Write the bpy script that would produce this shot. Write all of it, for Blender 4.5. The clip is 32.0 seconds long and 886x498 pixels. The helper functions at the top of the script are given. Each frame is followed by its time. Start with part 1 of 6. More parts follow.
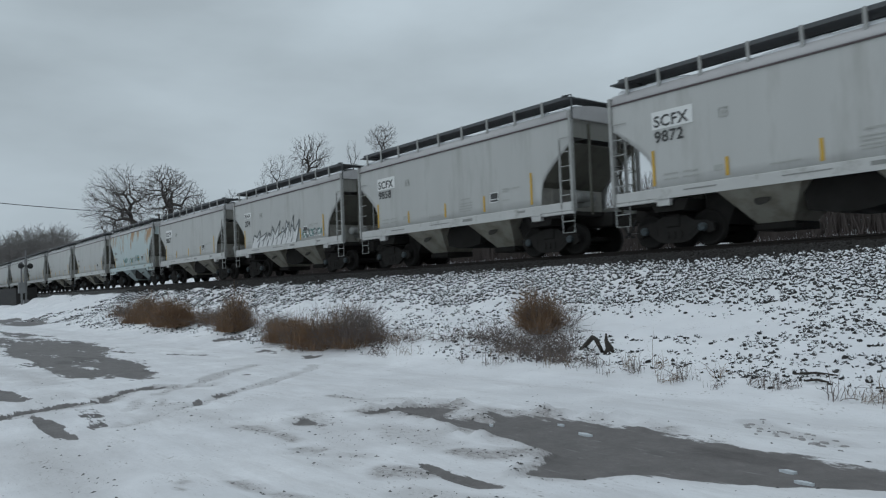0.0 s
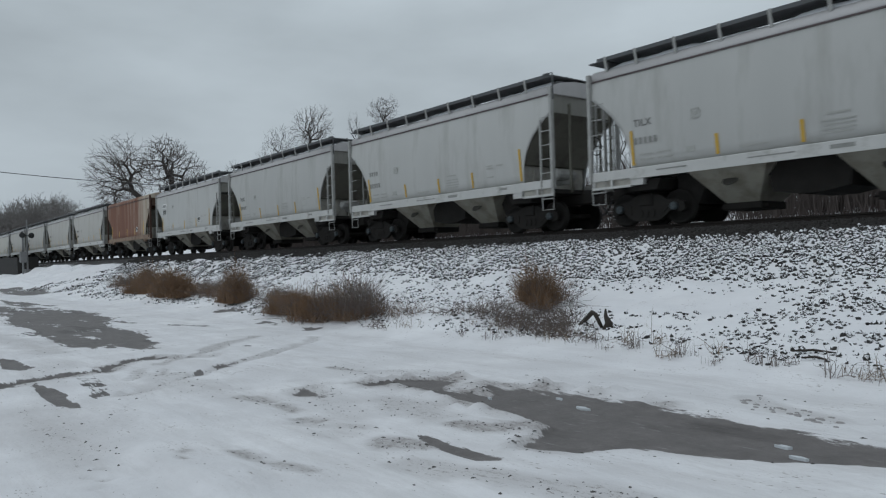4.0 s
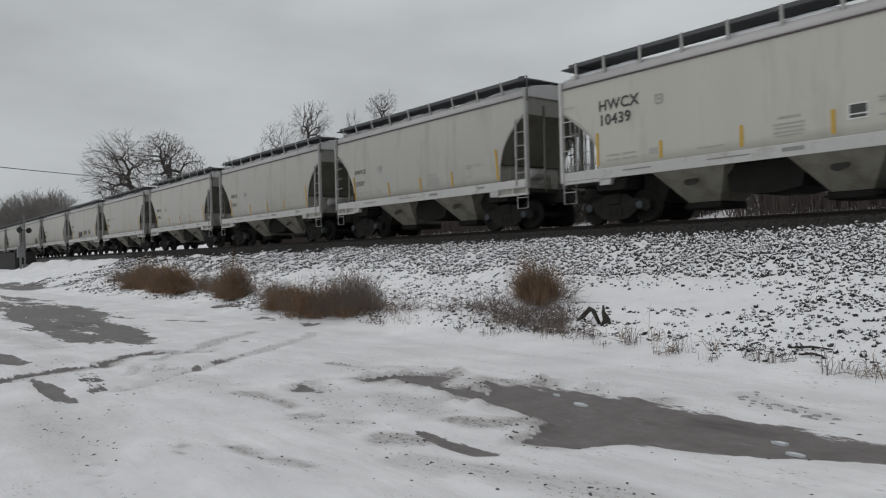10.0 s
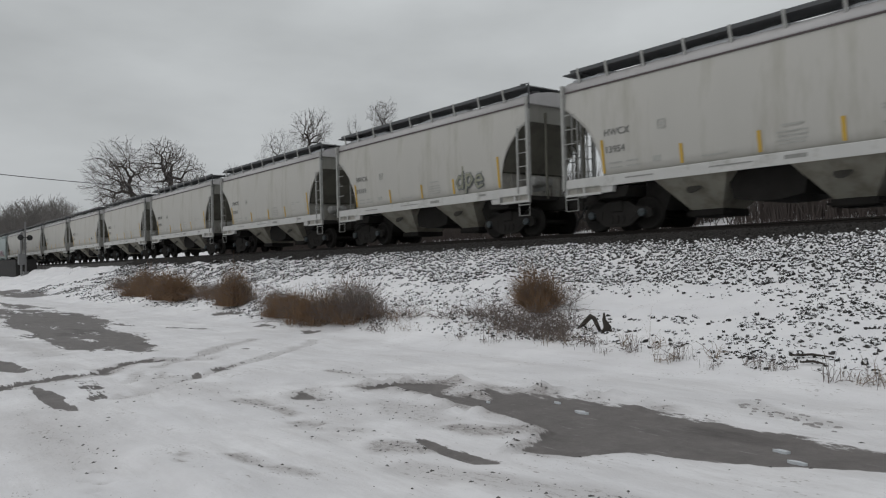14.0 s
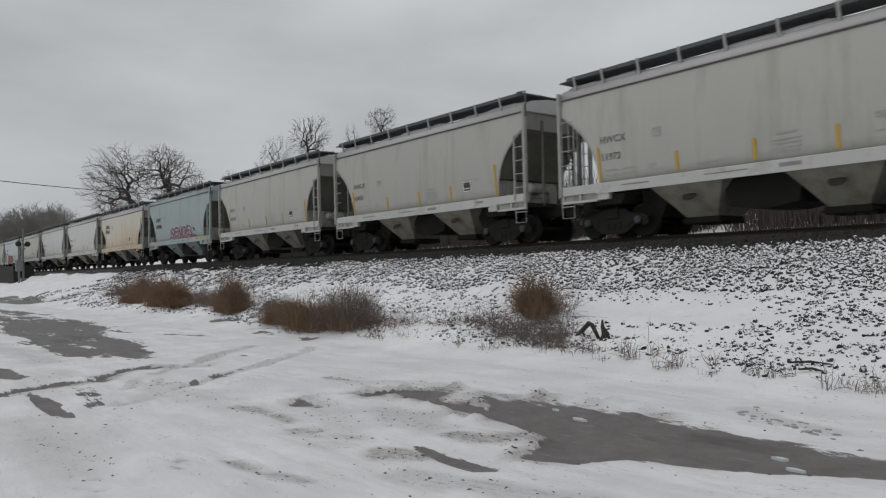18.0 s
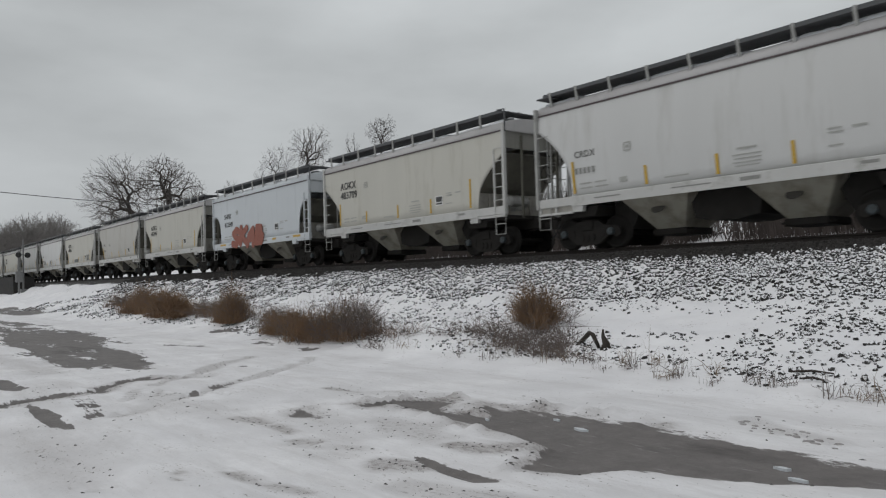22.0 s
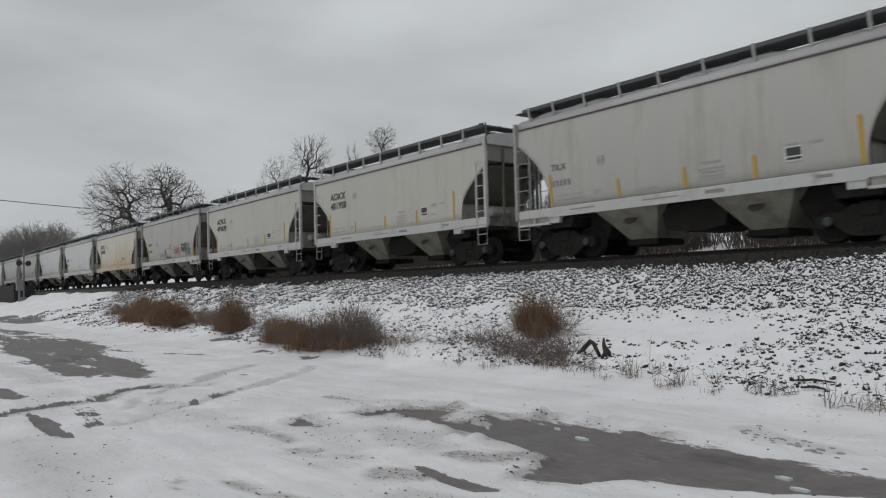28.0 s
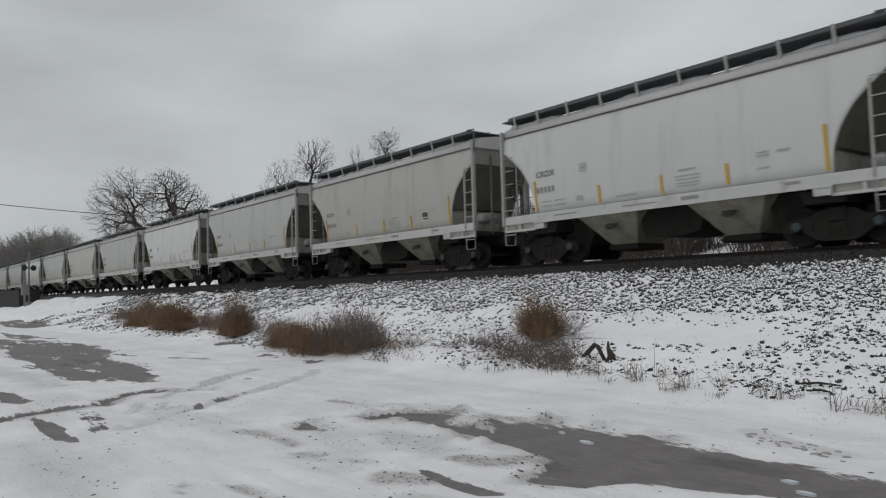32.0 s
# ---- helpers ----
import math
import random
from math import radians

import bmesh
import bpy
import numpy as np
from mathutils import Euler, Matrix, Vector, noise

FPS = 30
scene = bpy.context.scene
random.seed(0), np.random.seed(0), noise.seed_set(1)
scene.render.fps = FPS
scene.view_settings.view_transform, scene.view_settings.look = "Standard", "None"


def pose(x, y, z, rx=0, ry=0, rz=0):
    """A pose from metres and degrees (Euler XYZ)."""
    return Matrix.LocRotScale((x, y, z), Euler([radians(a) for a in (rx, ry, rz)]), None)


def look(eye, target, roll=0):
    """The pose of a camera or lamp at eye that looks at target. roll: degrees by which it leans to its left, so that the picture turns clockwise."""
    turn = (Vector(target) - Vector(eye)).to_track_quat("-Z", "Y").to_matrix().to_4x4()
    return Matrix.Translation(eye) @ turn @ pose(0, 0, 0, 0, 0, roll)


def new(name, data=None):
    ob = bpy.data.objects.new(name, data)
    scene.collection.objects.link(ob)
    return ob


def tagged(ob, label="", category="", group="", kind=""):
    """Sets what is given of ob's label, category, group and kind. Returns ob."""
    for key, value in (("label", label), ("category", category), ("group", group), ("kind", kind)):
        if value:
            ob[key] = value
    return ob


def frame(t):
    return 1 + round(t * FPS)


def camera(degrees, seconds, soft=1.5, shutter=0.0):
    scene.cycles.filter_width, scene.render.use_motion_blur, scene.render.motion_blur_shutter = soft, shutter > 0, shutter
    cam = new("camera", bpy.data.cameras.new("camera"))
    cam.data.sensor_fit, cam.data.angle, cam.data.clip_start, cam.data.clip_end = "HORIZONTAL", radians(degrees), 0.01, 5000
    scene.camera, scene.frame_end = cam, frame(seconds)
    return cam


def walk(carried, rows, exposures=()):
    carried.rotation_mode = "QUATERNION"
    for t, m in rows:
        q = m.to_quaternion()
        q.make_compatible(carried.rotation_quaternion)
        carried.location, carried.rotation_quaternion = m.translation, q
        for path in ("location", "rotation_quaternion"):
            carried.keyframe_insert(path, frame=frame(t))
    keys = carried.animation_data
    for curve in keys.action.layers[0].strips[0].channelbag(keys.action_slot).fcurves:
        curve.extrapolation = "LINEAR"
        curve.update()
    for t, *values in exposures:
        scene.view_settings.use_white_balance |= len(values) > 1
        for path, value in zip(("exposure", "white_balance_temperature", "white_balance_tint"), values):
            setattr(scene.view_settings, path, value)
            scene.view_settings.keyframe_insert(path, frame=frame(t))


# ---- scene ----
# ---- camera ----
cam = camera(62.2, 32.0, soft=1.2, shutter=0.12)
walk(cam, [
    (0, pose(0, 0, 1.6, 92.656, 2.238, 51.210)),
    (0.5, pose(0, 0, 1.6, 92.317, 1.978, 51.167)),
    (1, pose(0, 0, 1.6, 92.011, 1.812, 51.158)),
    (1.5, pose(0, 0, 1.6, 91.729, 1.800, 51.150)),
    (2, pose(0, 0, 1.6, 91.463, 1.861, 51.090)),
    (2.5, pose(0, 0, 1.6, 91.227, 1.808, 51.081)),
    (3, pose(0, 0, 1.6, 91.006, 1.699, 51.106)),
    (3.5, pose(0, 0, 1.6, 90.807, 1.663, 51.157)),
    (5.5, pose(0, 0, 1.6, 90.169, 1.525, 51.439)),
    (6, pose(0, 0, 1.6, 90.096, 1.459, 51.209)),
    (6.5, pose(0, 0, 1.6, 90.045, 1.347, 51.071)),
    (7, pose(0, 0, 1.6, 90.035, 1.318, 51.018)),
    (7.5, pose(0, 0, 1.6, 90.034, 1.394, 51.007)),
    (8, pose(0, 0, 1.6, 90.077, 1.476, 51.036)),
    (8.5, pose(0, 0, 1.6, 90.120, 1.461, 51.057)),
    (9, pose(0, 0, 1.6, 90.159, 1.428, 51.063)),
    (9.5, pose(0, 0, 1.6, 90.225, 1.457, 51.074)),
    (10, pose(0, 0, 1.6, 90.300, 1.488, 51.107)),
    (10.5, pose(0, 0, 1.6, 90.379, 1.518, 51.120)),
    (11, pose(0, 0, 1.6, 90.443, 1.512, 51.129)),
    (11.5, pose(0, 0, 1.6, 90.514, 1.530, 51.138)),
    (12, pose(0, 0, 1.6, 90.588, 1.522, 51.163)),
    (12.5, pose(0, 0, 1.6, 90.669, 1.470, 51.176)),
    (13, pose(0, 0, 1.6, 90.740, 1.486, 51.173)),
    (13.5, pose(0, 0, 1.6, 90.807, 1.446, 51.154)),
    (14, pose(0, 0, 1.6, 90.876, 1.472, 51.155)),
    (14.5, pose(0, 0, 1.6, 90.936, 1.512, 51.127)),
    (16.5, pose(0, 0, 1.6, 91.208, 1.417, 51.092)),
    (17, pose(0, 0, 1.6, 91.262, 1.345, 51.064)),
    (17.5, pose(0, 0, 1.6, 91.320, 1.322, 51.038)),
    (18, pose(0, 0, 1.6, 91.408, 1.421, 51.023)),
    (18.5, pose(0, 0, 1.6, 91.494, 1.485, 51.000)),
    (19, pose(0, 0, 1.6, 91.592, 1.486, 51.011)),
    (19.5, pose(0, 0, 1.6, 91.687, 1.503, 51.024)),
    (20, pose(0, 0, 1.6, 91.767, 1.492, 51.014)),
    (20.5, pose(0, 0, 1.6, 91.861, 1.551, 51.011)),
    (21, pose(0, 0, 1.6, 91.968, 1.596, 51.001)),
    (21.5, pose(0, 0, 1.6, 92.084, 1.562, 51.023)),
    (22, pose(0, 0, 1.6, 92.179, 1.577, 51.036)),
    (22.5, pose(0, 0, 1.6, 92.279, 1.543, 51.032)),
    (23, pose(0, 0, 1.6, 92.370, 1.572, 51.031)),
    (23.5, pose(0, 0, 1.6, 92.445, 1.613, 51.038)),
    (24, pose(0, 0, 1.6, 92.519, 1.629, 51.046)),
    (24.5, pose(0, 0, 1.6, 92.575, 1.585, 51.029)),
    (25, pose(0, 0, 1.6, 92.625, 1.574, 51.021)),
    (25.5, pose(0, 0, 1.6, 92.645, 1.589, 51.021)),
    (27.5, pose(0, 0, 1.6, 92.805, 1.584, 51.052)),
    (28, pose(0, 0, 1.6, 92.834, 1.547, 51.076)),
    (28.5, pose(0, 0, 1.6, 92.865, 1.478, 51.098)),
    (29, pose(0, 0, 1.6, 92.897, 1.522, 51.138)),
    (29.5, pose(0, 0, 1.6, 92.924, 1.539, 51.178)),
    (30, pose(0, 0, 1.6, 92.978, 1.583, 51.234)),
    (30.5, pose(0, 0, 1.6, 93.031, 1.622, 51.289)),
    (31, pose(0, 0, 1.6, 93.052, 1.572, 51.319)),
    (31.5, pose(0, 0, 1.6, 93.087, 1.544, 51.338)),
    (32, pose(0, 0, 1.6, 93.127, 1.678, 51.388)),
], exposures=[(0, 0.03, 5830, 5.5), (3.2, 0.03, 5900, 7), (5.5, 0.05, 6120, 8.5), (7, 0.06, 6270, 9.5), (9, 0.08, 6470, 11.2), (12, 0.08, 6540, 12), (18, 0.09, 6535, 12), (32, 0.1, 6500, 11.5)])

# ---- world and light: an overcast winter sky ----
world = bpy.data.worlds.new("overcast_sky")
scene.world = world
world.use_nodes = True


def overcast():
    nt = world.node_tree
    nt.nodes.clear()
    out = nt.nodes.new("ShaderNodeOutputWorld")
    bg = nt.nodes.new("ShaderNodeBackground")
    tc = nt.nodes.new("ShaderNodeTexCoord")
    sep = nt.nodes.new("ShaderNodeSeparateXYZ")
    nt.links.new(tc.outputs["Generated"], sep.inputs[0])
    # luminance rises from the horizon to the zenith, as under any closed cloud cover
    ramp = nt.nodes.new("ShaderNodeValToRGB")
    e = ramp.color_ramp.elements
    e[0].position, e[0].color = 0.0, (0.412, 0.437, 0.445, 1)
    e[1].position, e[1].color = 1.0, (0.602, 0.637, 0.65, 1)
    mid = e.new(0.3)
    mid.color = (0.448, 0.478, 0.486, 1)
    nt.links.new(sep.outputs["Z"], ramp.inputs[0])
    mp = nt.nodes.new("ShaderNodeMapping")
    mp.inputs["Scale"].default_value = (1.6, 1.6, 4.5)
    nt.links.new(tc.outputs["Generated"], mp.inputs[0])
    cl = nt.nodes.new("ShaderNodeTexNoise")
    cl.inputs["Scale"].default_value, cl.inputs["Detail"].default_value, cl.inputs["Roughness"].default_value = 1.7, 5, 0.5
    nt.links.new(mp.outputs[0], cl.inputs["Vector"])
    cr = nt.nodes.new("ShaderNodeMapRange")
    cr.inputs[1].default_value, cr.inputs[2].default_value, cr.inputs[3].default_value, cr.inputs[4].default_value = 0.3, 0.7, 0.84, 1.12
    nt.links.new(cl.outputs["Fac"], cr.inputs[0])
    mul = nt.nodes.new("ShaderNodeMix")
    mul.data_type, mul.blend_type = "RGBA", "MULTIPLY"
    mul.inputs[0].default_value = 1
    nt.links.new(ramp.outputs[0], mul.inputs[6])
    nt.links.new(cr.outputs[0], mul.inputs[7])
    nt.links.new(mul.outputs[2], bg.inputs[0])
    bg.inputs[1].default_value = 1.0
    nt.links.new(bg.outputs[0], out.inputs[0])


overcast()
sun = new("sun", bpy.data.lights.new("sun", "SUN"))
sun.data.energy, sun.data.angle, sun.data.color = 0.4, radians(40), (1.0, 0.98, 0.95)
sun.matrix_world = look((0, 0, 50), (12, 30, 0))


# ---- materials ----
def mat(name, base, rough=0.7, metal=0.0, var=0.12, scale=3.0, bump=0.15, bump_scale=40.0, stretch=(1, 1, 1), dirt=None, dirt_scale=0.8, dirt_lo=0.5, dirt_hi=0.75, rand=0.0, spec=0.4, coords="Object", drift=None):
    """A surface with grain at two scales, stains in a second colour, and fine relief."""
    m = bpy.data.materials.new(name)
    m.use_nodes = True
    nt = m.node_tree
    b = nt.nodes["Principled BSDF"]
    b.inputs["Roughness"].default_value, b.inputs["Metallic"].default_value = rough, metal
    b.inputs["Specular IOR Level"].default_value = spec
    tc = nt.nodes.new("ShaderNodeTexCoord")
    mp = nt.nodes.new("ShaderNodeMapping")
    mp.inputs["Scale"].default_value = stretch
    nt.links.new(tc.outputs[coords], mp.inputs[0])
    n1 = nt.nodes.new("ShaderNodeTexNoise")
    n1.inputs["Scale"].default_value, n1.inputs["Detail"].default_value = scale, 6
    nt.links.new(mp.outputs[0], n1.inputs["Vector"])
    lo, hi = [max(0, c * (1 - var)) for c in base], [min(1, c * (1 + var)) for c in base]
    mix = nt.nodes.new("ShaderNodeMix")
    mix.data_type = "RGBA"
    mix.inputs[6].default_value, mix.inputs[7].default_value = (*lo, 1), (*hi, 1)
    nt.links.new(n1.outputs["Fac"], mix.inputs[0])
    col = mix.outputs[2]
    if dirt:
        n2 = nt.nodes.new("ShaderNodeTexNoise")
        n2.inputs["Scale"].default_value, n2.inputs["Detail"].default_value, n2.inputs["Roughness"].default_value = dirt_scale, 8, 0.65
        nt.links.new(mp.outputs[0], n2.inputs["Vector"])
        mr = nt.nodes.new("ShaderNodeMapRange")
        mr.inputs[1].default_value, mr.inputs[2].default_value = dirt_lo, dirt_hi
        amount = n2.outputs["Fac"]
        if drift:
            # the stain gathers towards one end or edge: axis, from, to, weight
            sp = nt.nodes.new("ShaderNodeSeparateXYZ")
            nt.links.new(tc.outputs[coords], sp.inputs[0])
            g = nt.nodes.new("ShaderNodeMapRange")
            g.inputs[1].default_value, g.inputs[2].default_value, g.inputs[3].default_value, g.inputs[4].default_value = drift[1], drift[2], 0, drift[3]
            nt.links.new(sp.outputs[drift[0]], g.inputs[0])
            ad = nt.nodes.new("ShaderNodeMath")
            nt.links.new(amount, ad.inputs[0])
            nt.links.new(g.outputs[0], ad.inputs[1])
            amount = ad.outputs[0]
        nt.links.new(amount, mr.inputs[0])
        mx = nt.nodes.new("ShaderNodeMix")
        mx.data_type = "RGBA"
        mx.inputs[7].default_value = (*dirt, 1)
        nt.links.new(mr.outputs[0], mx.inputs[0])
        nt.links.new(col, mx.inputs[6])
        col = mx.outputs[2]
    if rand:
        oi = nt.nodes.new("ShaderNodeObjectInfo")
        rr = nt.nodes.new("ShaderNodeMapRange")
        rr.inputs[3].default_value, rr.inputs[4].default_value = 1 - rand, 1 + rand
        nt.links.new(oi.outputs["Random"], rr.inputs[0])
        mm = nt.nodes.new("ShaderNodeMix")
        mm.data_type, mm.blend_type = "RGBA", "MULTIPLY"
        mm.inputs[0].default_value = 1
        nt.links.new(col, mm.inputs[6])
        nt.links.new(rr.outputs[0], mm.inputs[7])
        col = mm.outputs[2]
    nt.links.new(col, b.inputs["Base Color"])
    if bump:
        n3 = nt.nodes.new("ShaderNodeTexNoise")
        n3.inputs["Scale"].default_value, n3.inputs["Detail"].default_value = bump_scale, 4
        nt.links.new(tc.outputs[coords], n3.inputs["Vector"])
        bp = nt.nodes.new("ShaderNodeBump")
        bp.inputs["Strength"].default_value, bp.inputs["Distance"].default_value = bump, 0.02
        nt.links.new(n3.outputs["Fac"], bp.inputs["Height"])
        nt.links.new(bp.outputs[0], b.inputs["Normal"])
    return m


STREAK = (1.0, 1.0, 0.16)
PAINT = {
    "grey": mat("grey_car_paint", (0.455, 0.455, 0.438), 0.55, var=0.07, scale=1.2, bump=0.03, stretch=STREAK, dirt=(0.28, 0.27, 0.245), dirt_scale=1.3, dirt_lo=0.5, dirt_hi=0.85, rand=0.05),
    "pale": mat("pale_grey_car_paint", (0.585, 0.585, 0.573), 0.5, var=0.06, scale=1.2, bump=0.03, stretch=STREAK, dirt=(0.36, 0.35, 0.32), dirt_scale=1.2, dirt_lo=0.52, dirt_hi=0.9, rand=0.04),
    "beige": mat("beige_car_paint", (0.452, 0.441, 0.41), 0.58, var=0.07, scale=1.3, bump=0.03, stretch=STREAK, dirt=(0.27, 0.25, 0.20), dirt_scale=1.3, dirt_lo=0.5, dirt_hi=0.85, rand=0.05),
    "cream": mat("cream_car_paint", (0.515, 0.502, 0.45), 0.55, var=0.06, scale=1.2, bump=0.03, stretch=STREAK, dirt=(0.33, 0.31, 0.25), dirt_scale=1.4, dirt_lo=0.52, dirt_hi=0.85, rand=0.04),
    "tan": mat("tan_stained_car_paint", (0.58, 0.55, 0.475), 0.6, var=0.06, scale=1.0, bump=0.04, stretch=STREAK, dirt=(0.48, 0.375, 0.24), dirt_scale=0.9, dirt_lo=0.55, dirt_hi=0.95, drift=("Z", 3.6, 1.5, 0.34)),
    "blue": mat("blue_grey_car_paint", (0.33, 0.385, 0.38), 0.55, var=0.08, scale=1.2, bump=0.03, stretch=STREAK, dirt=(0.17, 0.21, 0.22), dirt_scale=1.3, dirt_lo=0.5, dirt_hi=0.85),
    "icy": mat("icy_white_car_paint", (0.56, 0.59, 0.61), 0.5, var=0.06, scale=1.2, bump=0.03, stretch=STREAK, dirt=(0.35, 0.37, 0.38), dirt_scale=1.2, dirt_lo=0.55, dirt_hi=0.9),
    "rusty_blue": mat("pale_blue_paint_with_rust_runs", (0.43, 0.49, 0.485), 0.6, var=0.08, scale=1.2, bump=0.04, stretch=(1.0, 1.0, 0.3), dirt=(0.34, 0.205, 0.10), dirt_scale=1.6, dirt_lo=0.6, dirt_hi=0.72, drift=("Z", 2.4, 3.9, 0.13)),
    "rust": mat("rust_brown_car_paint", (0.18, 0.082, 0.052), 0.8, var=0.4, scale=2.4, bump=0.08, stretch=(1.6, 1.0, 0.1), dirt=(0.43, 0.385, 0.31), dirt_scale=1.0, dirt_lo=0.52, dirt_hi=0.8, drift=("X", 2.3, 4.0, 0.25)),
    "rust_dark": mat("dark_rust_steel", (0.075, 0.042, 0.03), 0.85, var=0.35, scale=2.0, bump=0.08, stretch=STREAK, dirt=(0.16, 0.12, 0.09), dirt_scale=1.2, dirt_lo=0.5, dirt_hi=0.8),
}
# grimy steel, darkened further to hold the shade beneath the cars
M_UNDER = mat("grimy_shaded_underframe", (0.03, 0.028, 0.026), 0.9, var=0.35, scale=5, bump=0.2, dirt=(0.022, 0.019, 0.017), dirt_scale=2.5, spec=0.15)
# grime plus the shade of the end openings, both put into the colour
M_SLOPE = mat("grimy_shaded_sheet", (0.15, 0.145, 0.12), 0.85, var=0.2, scale=3, bump=0.1, dirt=(0.085, 0.08, 0.068), dirt_scale=1.5, spec=0.2)
M_ROOFWALK = mat("galvanised_walkway", (0.10, 0.103, 0.106), 0.7, 0.2, var=0.25, scale=6, bump=0.1)
M_POST = mat("light_grey_steel", (0.35, 0.35, 0.335), 0.6, var=0.15, scale=5, bump=0.05, dirt=(0.22, 0.21, 0.19), dirt_scale=3)
M_SEAM = mat("dark_seam_strip", (0.10, 0.082, 0.082), 0.8, var=0.3, scale=3, bump=0.1)
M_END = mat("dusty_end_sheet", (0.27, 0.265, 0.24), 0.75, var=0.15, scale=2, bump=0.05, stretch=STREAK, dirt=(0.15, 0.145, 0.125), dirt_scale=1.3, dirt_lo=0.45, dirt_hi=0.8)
M_TANSILL = mat("rust_stained_sill_paint", (0.24, 0.17, 0.12), 0.75, var=0.25, scale=3, bump=0.08, dirt=(0.10, 0.06, 0.04), dirt_scale=1.8, dirt_lo=0.45, dirt_hi=0.8)
M_SILL = mat("pale_sill_paint", (0.51, 0.507, 0.49), 0.6, var=0.1, scale=2.5, bump=0.05, dirt=(0.25, 0.24, 0.21), dirt_scale=2.2, dirt_lo=0.55, dirt_hi=0.8)
M_YELLOW = mat("yellow_reflective_strip", (0.52, 0.33, 0.05), 0.5, var=0.12, scale=8, bump=0.0, dirt=(0.35, 0.26, 0.12), dirt_scale=6, dirt_lo=0.55, dirt_hi=0.8)
M_INK = mat("black_stencil_paint", (0.06, 0.06, 0.058), 0.6, var=0.2, scale=8, bump=0.0)
M_GHOST = mat("ghosted_stencil_paint", (0.375, 0.375, 0.35), 0.6, var=0.2, scale=8, bump=0.0)
M_FAINT = mat("faded_stencil_paint", (0.17, 0.17, 0.16), 0.6, var=0.2, scale=8, bump=0.0)
M_BARS = mat("worn_stencil_paint", (0.25, 0.25, 0.235), 0.6, var=0.3, scale=10, bump=0.0)
M_WHITE = mat("white_decal", (0.72, 0.72, 0.70), 0.5, var=0.08, scale=8, bump=0.0)
M_ROOF = mat("frosted_roof_paint", (0.47, 0.458, 0.455), 0.6, var=0.06, scale=1.6, bump=0.05, dirt=(0.36, 0.345, 0.345), dirt_scale=1.5, dirt_lo=0.52, dirt_hi=0.85)
M_BULK = mat("dusty_bulkhead_steel", (0.40, 0.385, 0.345), 0.8, var=0.2, scale=2.5, bump=0.1, dirt=(0.13, 0.12, 0.105), dirt_scale=1.5, dirt_lo=0.5, dirt_hi=0.8)
M_COVER = mat("dark_greasy_cover", (0.07, 0.066, 0.058), 0.7, var=0.25, scale=7, bump=0.1)
M_CAP = mat("bearing_cap_blue", (0.07, 0.085, 0.092), 0.6, 0.2, var=0.2, scale=12, bump=0.05, dirt=(0.03, 0.028, 0.025), dirt_scale=7)
M_WHEEL = mat("wheel_steel", (0.022, 0.02, 0.018), 0.8, 0.3, var=0.3, scale=9, bump=0.1)
M_RAIL = mat("rail_steel", (0.032, 0.027, 0.024), 0.6, 0.6, var=0.25, scale=10, bump=0.1)
M_TIE = mat("weathered_tie_wood", (0.03, 0.026, 0.022), 0.9, var=0.4, scale=6, bump=0.4, stretch=(4, 0.6, 4), dirt=(0.10, 0.10, 0.10), dirt_scale=3, dirt_lo=0.66, dirt_hi=0.74)
M_BAY = mat("dusty_bay_steel", (0.33, 0.315, 0.265), 0.75, var=0.15, scale=2.5, bump=0.1, dirt=(0.17, 0.155, 0.12), dirt_scale=1.6, dirt_lo=0.48, dirt_hi=0.75)
M_BARK = mat("bare_bark", (0.055, 0.048, 0.044), 0.9, var=0.3, scale=6, bump=0.4)
M_TWIG = mat("bare_twigs", (0.085, 0.074, 0.068), 0.9, var=0.3, scale=4, bump=0.0)
# bark tone paled so the far woods carry their distance haze in the colour
M_FARWOOD = mat("haze_paled_wood", (0.15, 0.14, 0.132), 0.9, var=0.3, scale=0.5, bump=0.0)
M_REED = mat("russet_dry_grass", (0.215, 0.138, 0.085), 0.85, var=0.5, scale=3, bump=0.0, spec=0.2)
M_STRAW = mat("pale_dry_weeds", (0.24, 0.19, 0.145), 0.85, var=0.4, scale=5, bump=0.0, spec=0.2)
M_STEM = mat("grey_brown_stems", (0.165, 0.138, 0.125), 0.9, var=0.35, scale=5, bump=0.0, spec=0.2)
M_BRUSH = mat("dark_brush", (0.095, 0.08, 0.074), 0.9, var=0.4, scale=2, bump=0.0, spec=0.2)
M_DARKWOOD = mat("wet_dark_wood", (0.035, 0.028, 0.022), 0.7, var=0.4, scale=14, bump=0.5)
M_CRUMB = mat("soil_and_grit", (0.085, 0.08, 0.076), 0.85, var=0.5, scale=9, bump=0.2)
M_SNOW = mat("clean_snow", (0.70, 0.71, 0.73), 0.7, var=0.06, scale=5, bump=0.3)
M_SLUSH = mat("grey_slush", (0.30, 0.285, 0.28), 0.6, var=0.25, scale=14, bump=0.4)
M_ICE = mat("loose_ice", (0.62, 0.65, 0.68), 0.35, var=0.1, scale=12, bump=0.2)
M_CABLE = mat("cable", (0.04, 0.04, 0.042), 0.7, var=0.1, bump=0)
M_BLACK = mat("black_signal_metal", (0.02, 0.02, 0.02), 0.6, var=0.2, scale=6, bump=0.05)
M_MAST = mat("aluminium_mast", (0.20, 0.20, 0.20), 0.5, 0.5, var=0.15, scale=6, bump=0.05)
